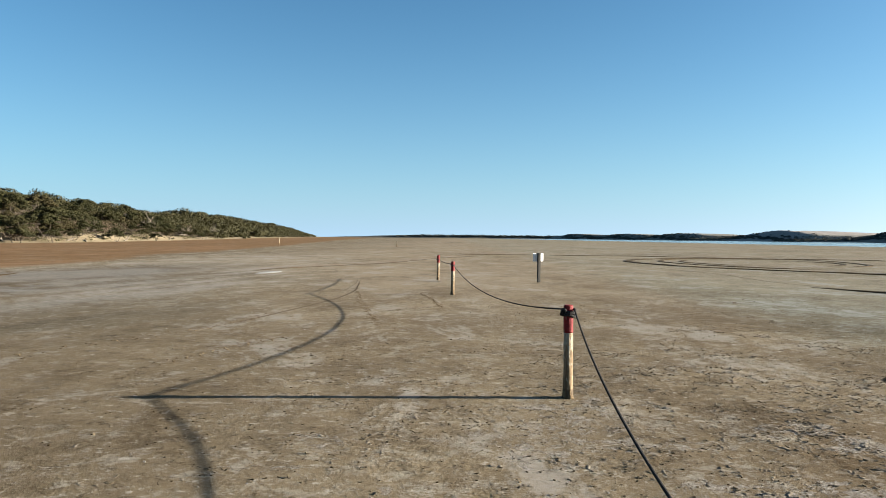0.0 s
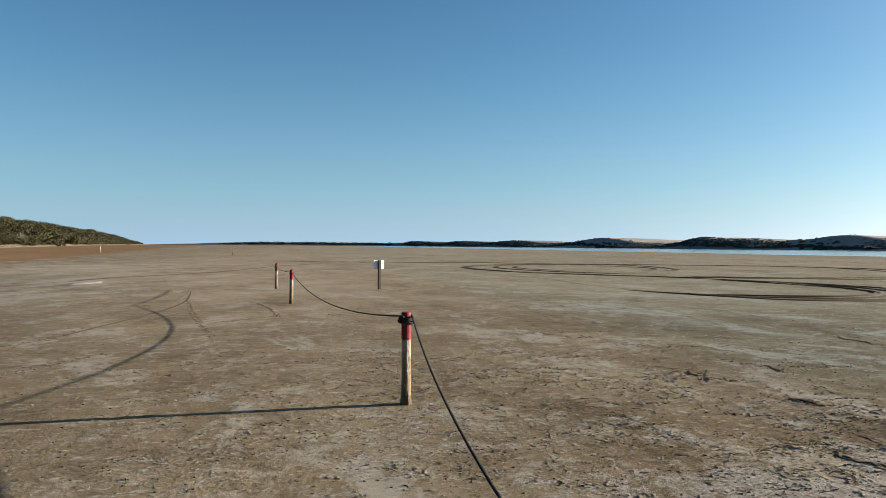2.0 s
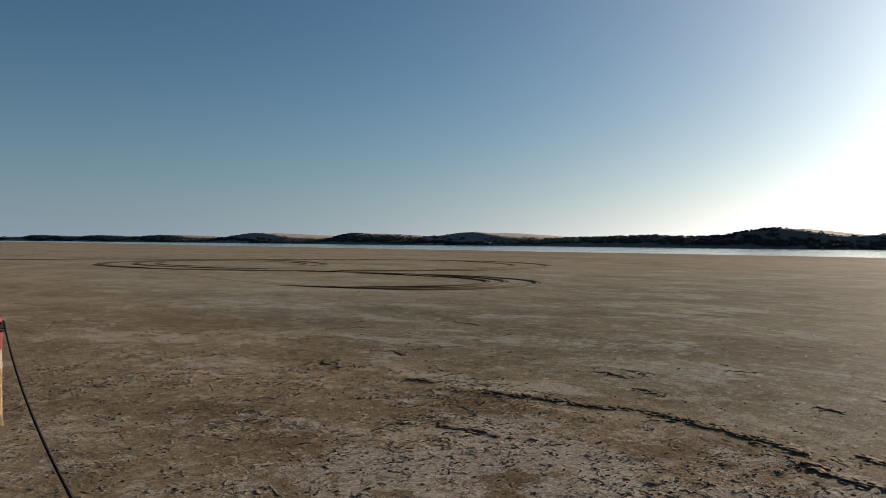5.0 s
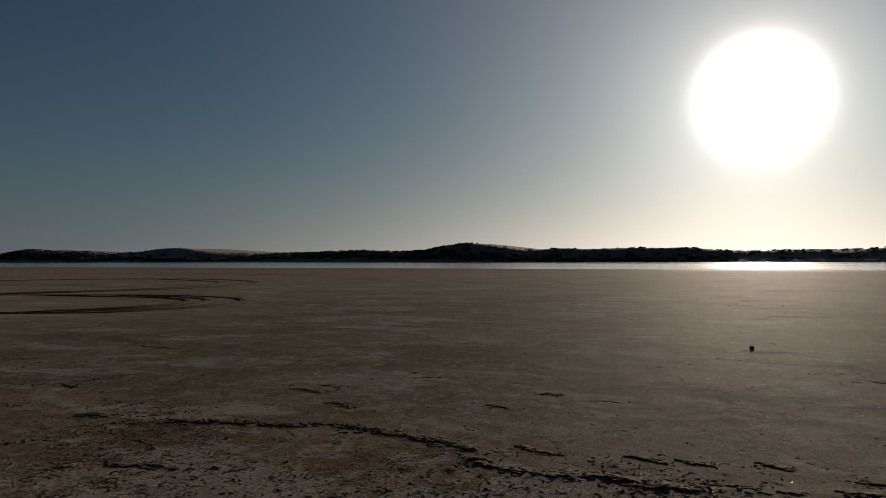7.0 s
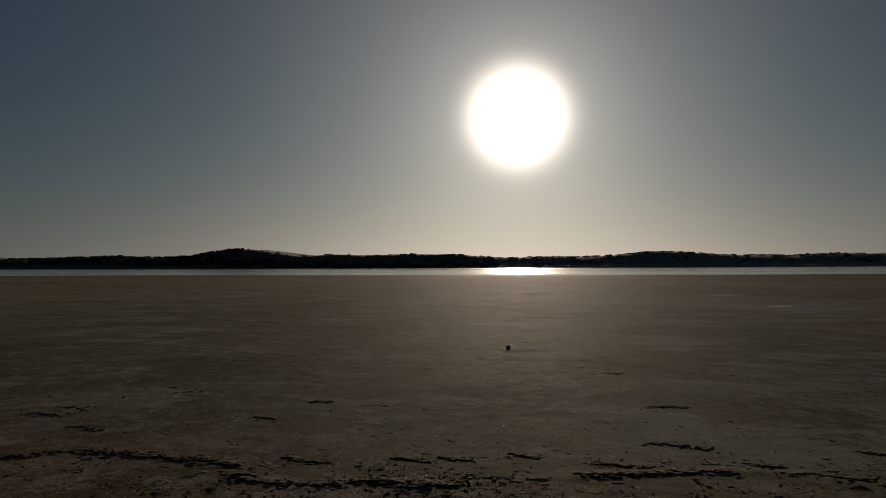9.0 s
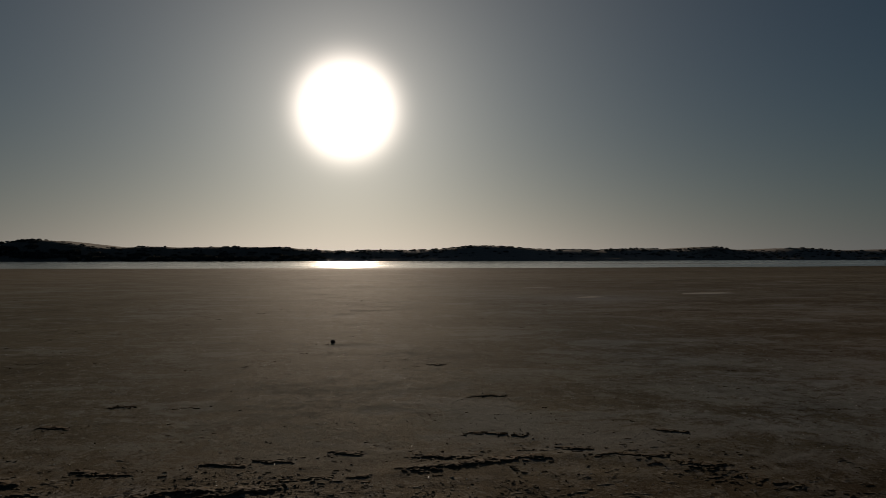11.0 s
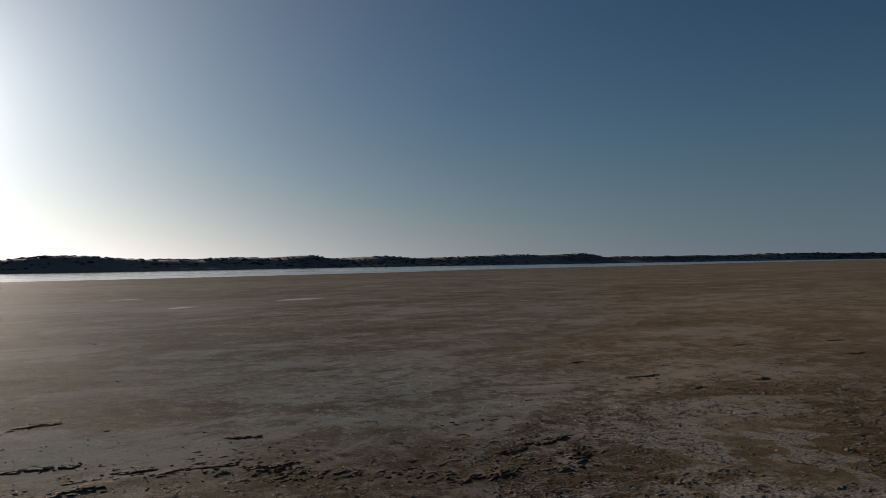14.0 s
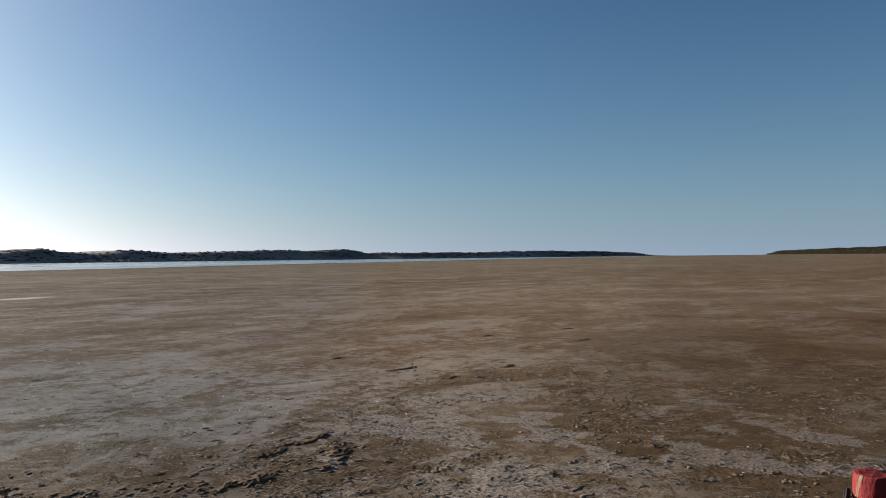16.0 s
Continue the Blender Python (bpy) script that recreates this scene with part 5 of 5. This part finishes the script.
def plate_patch(x0, x1, y0, y1, step):
    """Short curled edges of broken crust, winding over a rectangle: vertices and quads."""
    xs, ys = np.arange(x0, x1, step), np.arange(y0, y1, step)
    X, Y = np.meshgrid(xs, ys, indexing="ij")
    c = crust_strength(X, Y)
    bend = np.abs(fbm(X / 0.055, Y / 0.068, 3, 201) - 0.5)
    gate = fbm(X / 0.10, Y / 0.12, 3, 207) + 0.45 * c
    over = 0.052 * sstep(gate, 0.64, 0.86) - bend
    up = sstep(over, 0.0, 0.012)
    tall = 0.0012 + 0.0075 * fbm(X / 0.03, Y / 0.04, 2, 211) ** 2
    Z = ground_height(X, Y) - 0.009 * (1 - up) + up * tall
    return kept_quads(X, Y, Z, up > 0.02)


def sheet_stuff(name, patches, material, label, category):
    V, F, o = [], [], 0
    for p, q in patches:
        V.append(p)
        F.append(q + o)
        o += len(p)
    V, F = np.concatenate(V), np.concatenate(F)
    me = bpy.data.meshes.new(name)
    me.vertices.add(len(V))
    me.vertices.foreach_set("co", V.astype(np.float32).ravel())
    me.loops.add(F.size)
    me.loops.foreach_set("vertex_index", F.astype(np.int32).ravel())
    me.polygons.add(len(F))
    me.polygons.foreach_set("loop_start", np.arange(0, F.size, 4, dtype=np.int32))
    me.materials.append(material)
    me.update(calc_edges=True)
    tagged(new(name, me), label, category, kind="stuff")


sheet_stuff("crust_plates", [plate_patch(0.4, 6.6, -6.2, 7.0, 0.0098), plate_patch(0.4, 6.6, 7.0, 11.0, 0.0125), plate_patch(-3.2, 0.4, 2.6, 11.0, 0.0120), plate_patch(-1.6, 6.6, -11.0, -6.2, 0.0130), plate_patch(-1.6, 0.4, -6.2, -2.7, 0.0110)],
            M_PLATE, "ragged plates of lifted salty mud crust", "mud crust")
mats = [wrack_patch(3.6, 6.6, -2.3, 6.9, 0.0100), wrack_patch(3.6, 6.6, -5.6, -2.3, 0.0080)]
for px, py, length in PADS:
    if not (3.9 < px < 6.3 and -5.3 < py < 6.5):
        step = 0.0105 if math.hypot(px, py) < 9 else 0.014
        mats.append(wrack_patch(max(px - 0.25, 6.6 if -5.6 < py < 6.9 and px > 6.3 else 0), px + 0.25, py - 0.62 * length, py + 0.62 * length, step))
sheet_stuff("wrack_mats", mats, M_WRACK, "torn dark mats of dried weed and crust", "wrack")


def build_crust():
    rng = np.random.RandomState(52)
    # thin curled flakes in loose clusters and lines where the crust has broken up
    pieces, spots = [], []
    cx, cy = rng.uniform(-4.5, 7.5, 26000), rng.uniform(-13, 17, 26000)
    c = np.maximum(crust_field(cx, cy), 0.9 * scab_field(cx, cy))
    dist = np.hypot(cx, cy)
    take = (rng.rand(len(cx)) < np.maximum(c * 0.50, 0.05 + 0.10 * (1 - sstep(np.hypot((cx - 1.8) / 3.2, (cy - 5.8) / 3.2), 0.6, 1.3))) * np.clip(9.0 / dist, 0, 1)) & (dist > 1.5)
    for x, y, k in zip(cx[take], cy[take], c[take]):
        turn, n = rng.normal() * 0.7 + 0.3, rng.randint(1, 4 + int(9 * k))
        for _ in range(n):
            u, v = rng.normal() * 0.11, rng.normal() * 0.030
            spots.append((x + u * math.cos(turn) - v * math.sin(turn), y + u * math.sin(turn) + v * math.cos(turn)))
    for x, y, length in PADS:
        for _ in range(int(6 + 30 * length)):
            spots.append((x + rng.normal() * 0.07, y + rng.uniform(-0.55, 0.55) * length))
    spots = np.array(spots)
    for (x, y), z in zip(spots, ground_height(spots[:, 0], spots[:, 1])):
        big = (0.005 + 0.015 * rng.rand() ** 2) * (1 - 0.35 * (y < -2))
        pieces.append(flake(rng, x, y, big, rng.uniform(0.35, 0.9), rng.uniform(0, 6.3), big * rng.uniform(0.2, 0.7), rng.uniform(0.0015, 0.0035), z + 0.001))
    stuff("crust_flakes", pieces, M_CRUMB, "small curled flakes of salty mud crust", "mud crust")
    # small pellets over the open flat
    pieces = []
    for _ in range(2200):
        r, a = 3.2 * math.exp(rng.uniform(0, 2.1)), rng.uniform(0, 2 * math.pi)
        pieces.append(flake(rng, r * math.cos(a), r * math.sin(a), rng.uniform(0.005, 0.013), rng.uniform(0.5, 1), rng.uniform(0, 6.3), 0.003, rng.uniform(0.002, 0.007)))
    for _ in range(420):
        x, y = 5.5 + 26 * rng.rand() ** 1.5, rng.uniform(-26, 20)
        for q in range(rng.randint(1, 5)):
            pieces.append(flake(rng, x + rng.normal() * 0.05, y + rng.normal() * 0.12, rng.uniform(0.012, 0.045), rng.uniform(0.2, 0.5), rng.normal() * 0.4 + 1.55, 0.006, rng.uniform(0.002, 0.006)))
    stuff("mud_pellets", pieces, M_CRUST, "scattered dark mud pellets", "pellets")
    # animal and shoe prints: small heaved edges in a line
    pieces = []
    trails = (([(-5.91, 8.75), (-5.77, 9.7), (-5.31, 10.37), (-4.85, 11.33), (-4.31, 12.48), (-3.96, 14.27)], 0.17, 0.11), ([(-3.07, 20.6), (-2.61, 17.8), (-2.1, 15.1), (-1.6, 12.7)], 0.14, 0.035),
              ([(-1.16, 19.8), (-0.9, 18.6), (-0.66, 17.1), (-0.56, 16.2)], 0.10, 0.015), ([(-0.56, 16.14), (-1.04, 15.84), (-1.6, 15.1)], 0.13, 0.10), ([(-3.9, 8.7), (-3.3, 10.2), (-2.9, 11.0)], 0.12, 0.06))
    for pts, step, wide in trails:
        for i, (x, y) in enumerate(smooth_line(pts, step)):
            side = wide if i % 2 else -wide
            for _ in range(3):
                pieces.append(flake(rng, x + side + rng.normal() * 0.03, y + rng.normal() * 0.04, rng.uniform(0.010, 0.026), rng.uniform(0.5, 1), rng.uniform(0, 6.3), 0.006, rng.uniform(0.003, 0.008)))
    stuff("trail_prints", pieces, M_CRUST, "lines of small prints pressed into mud", "prints")
    pieces = []
    for _ in range(130):
        r, a = 3.0 * math.exp(rng.uniform(0, 1.6)), rng.uniform(0, 2 * math.pi)
        pieces.append(flake(rng, r * math.cos(a), r * math.sin(a), rng.uniform(0.006, 0.016), rng.uniform(0.4, 0.9), rng.uniform(0, 6.3), 0.006, rng.uniform(0.003, 0.006)))
    stuff("shell_bits", pieces, M_SHELL, "tiny bleached shell fragments on mud", "shells")


build_crust()


def build_crystals():
    """Loose salt crystals that glint against the low sun."""
    rng = np.random.RandomState(83)
    pieces = []
    for _ in range(1500):
        x, y = 4.5 + 13 * rng.rand() ** 1.4, rng.uniform(-7, 6)
        pieces.append(flake(rng, x, y, rng.uniform(0.0025, 0.0060) * (1 + x / 14), rng.uniform(0.6, 1), rng.uniform(0, 6.3), rng.uniform(0, 0.0012), 0.003))
    stuff("salt_crystals", pieces, M_CRYSTAL, "tiny glinting salt crystals on the mud", "salt")


build_crystals()


def stone(x, y, size, seed):
    rng = np.random.RandomState(seed)
    bm = bmesh.new()
    bmesh.ops.create_icosphere(bm, subdivisions=3, radius=size)
    for v in bm.verts:
        n = noise.noise(v.co * (2.2 / size) * 0.5 + Vector((seed, 0, 0)))
        v.co *= 1 + 0.28 * n
        v.co.z *= 0.9
    me = bpy.data.meshes.new("stone")
    bm.to_mesh(me)
    bm.free()
    me.materials.append(M_STONE)
    me.polygons.foreach_set("use_smooth", np.ones(len(me.polygons), bool))
    ob = new("stone", me)
    ob.matrix_basis = pose(x, y, float(ground_height(np.array(x), np.array(y))) + size * 0.7, 0, 0, rng.uniform(0, 360))
    tagged(ob, "small round dark stone lying alone on mud", "stone")


stone(13.75, 0.62, 0.042, 4)


def salt_puddle(x, y, lx, ly, seed, turn):
    V = [(0, 0, 0.012)]
    n = 40
    for ring, z in ((0.6, 0.012), (0.92, 0.008), (1.0, -0.012)):
        for k in range(n):
            a = 2 * math.pi * k / n
            r = ring * (0.75 + 0.5 * float(fbm(np.array(2 * math.cos(a) + seed), np.array(2 * math.sin(a)), 3, seed)))
            V.append((lx * r * math.cos(a), ly * r * math.sin(a), z))
    F = [(0, 1 + k, 1 + (k + 1) % n) for k in range(n)]
    for i in range(2):
        F += [(1 + i * n + k, 1 + (i + 1) * n + k, 1 + (i + 1) * n + (k + 1) % n, 1 + i * n + (k + 1) % n) for k in range(n)]
    ob = new("salt_patch", mesh_from("salt_patch", V, F, M_SALT))
    ob.matrix_basis = pose(x, y, float(ground_height(np.array(x), np.array(y))), 0, 0, turn)
    tagged(ob, "dried white salt patch on the mud", "salt patch", kind="structure")


salt_puddle(-8.35, 30.9, 0.38, 1.3, 3, -8)
salt_puddle(31.2, -15.3, 0.7, 1.4, 7, 20)
salt_puddle(39.0, -9.3, 0.5, 0.9, 11, 12)
salt_puddle(28.7, -9.0, 0.45, 0.8, 15, 30)
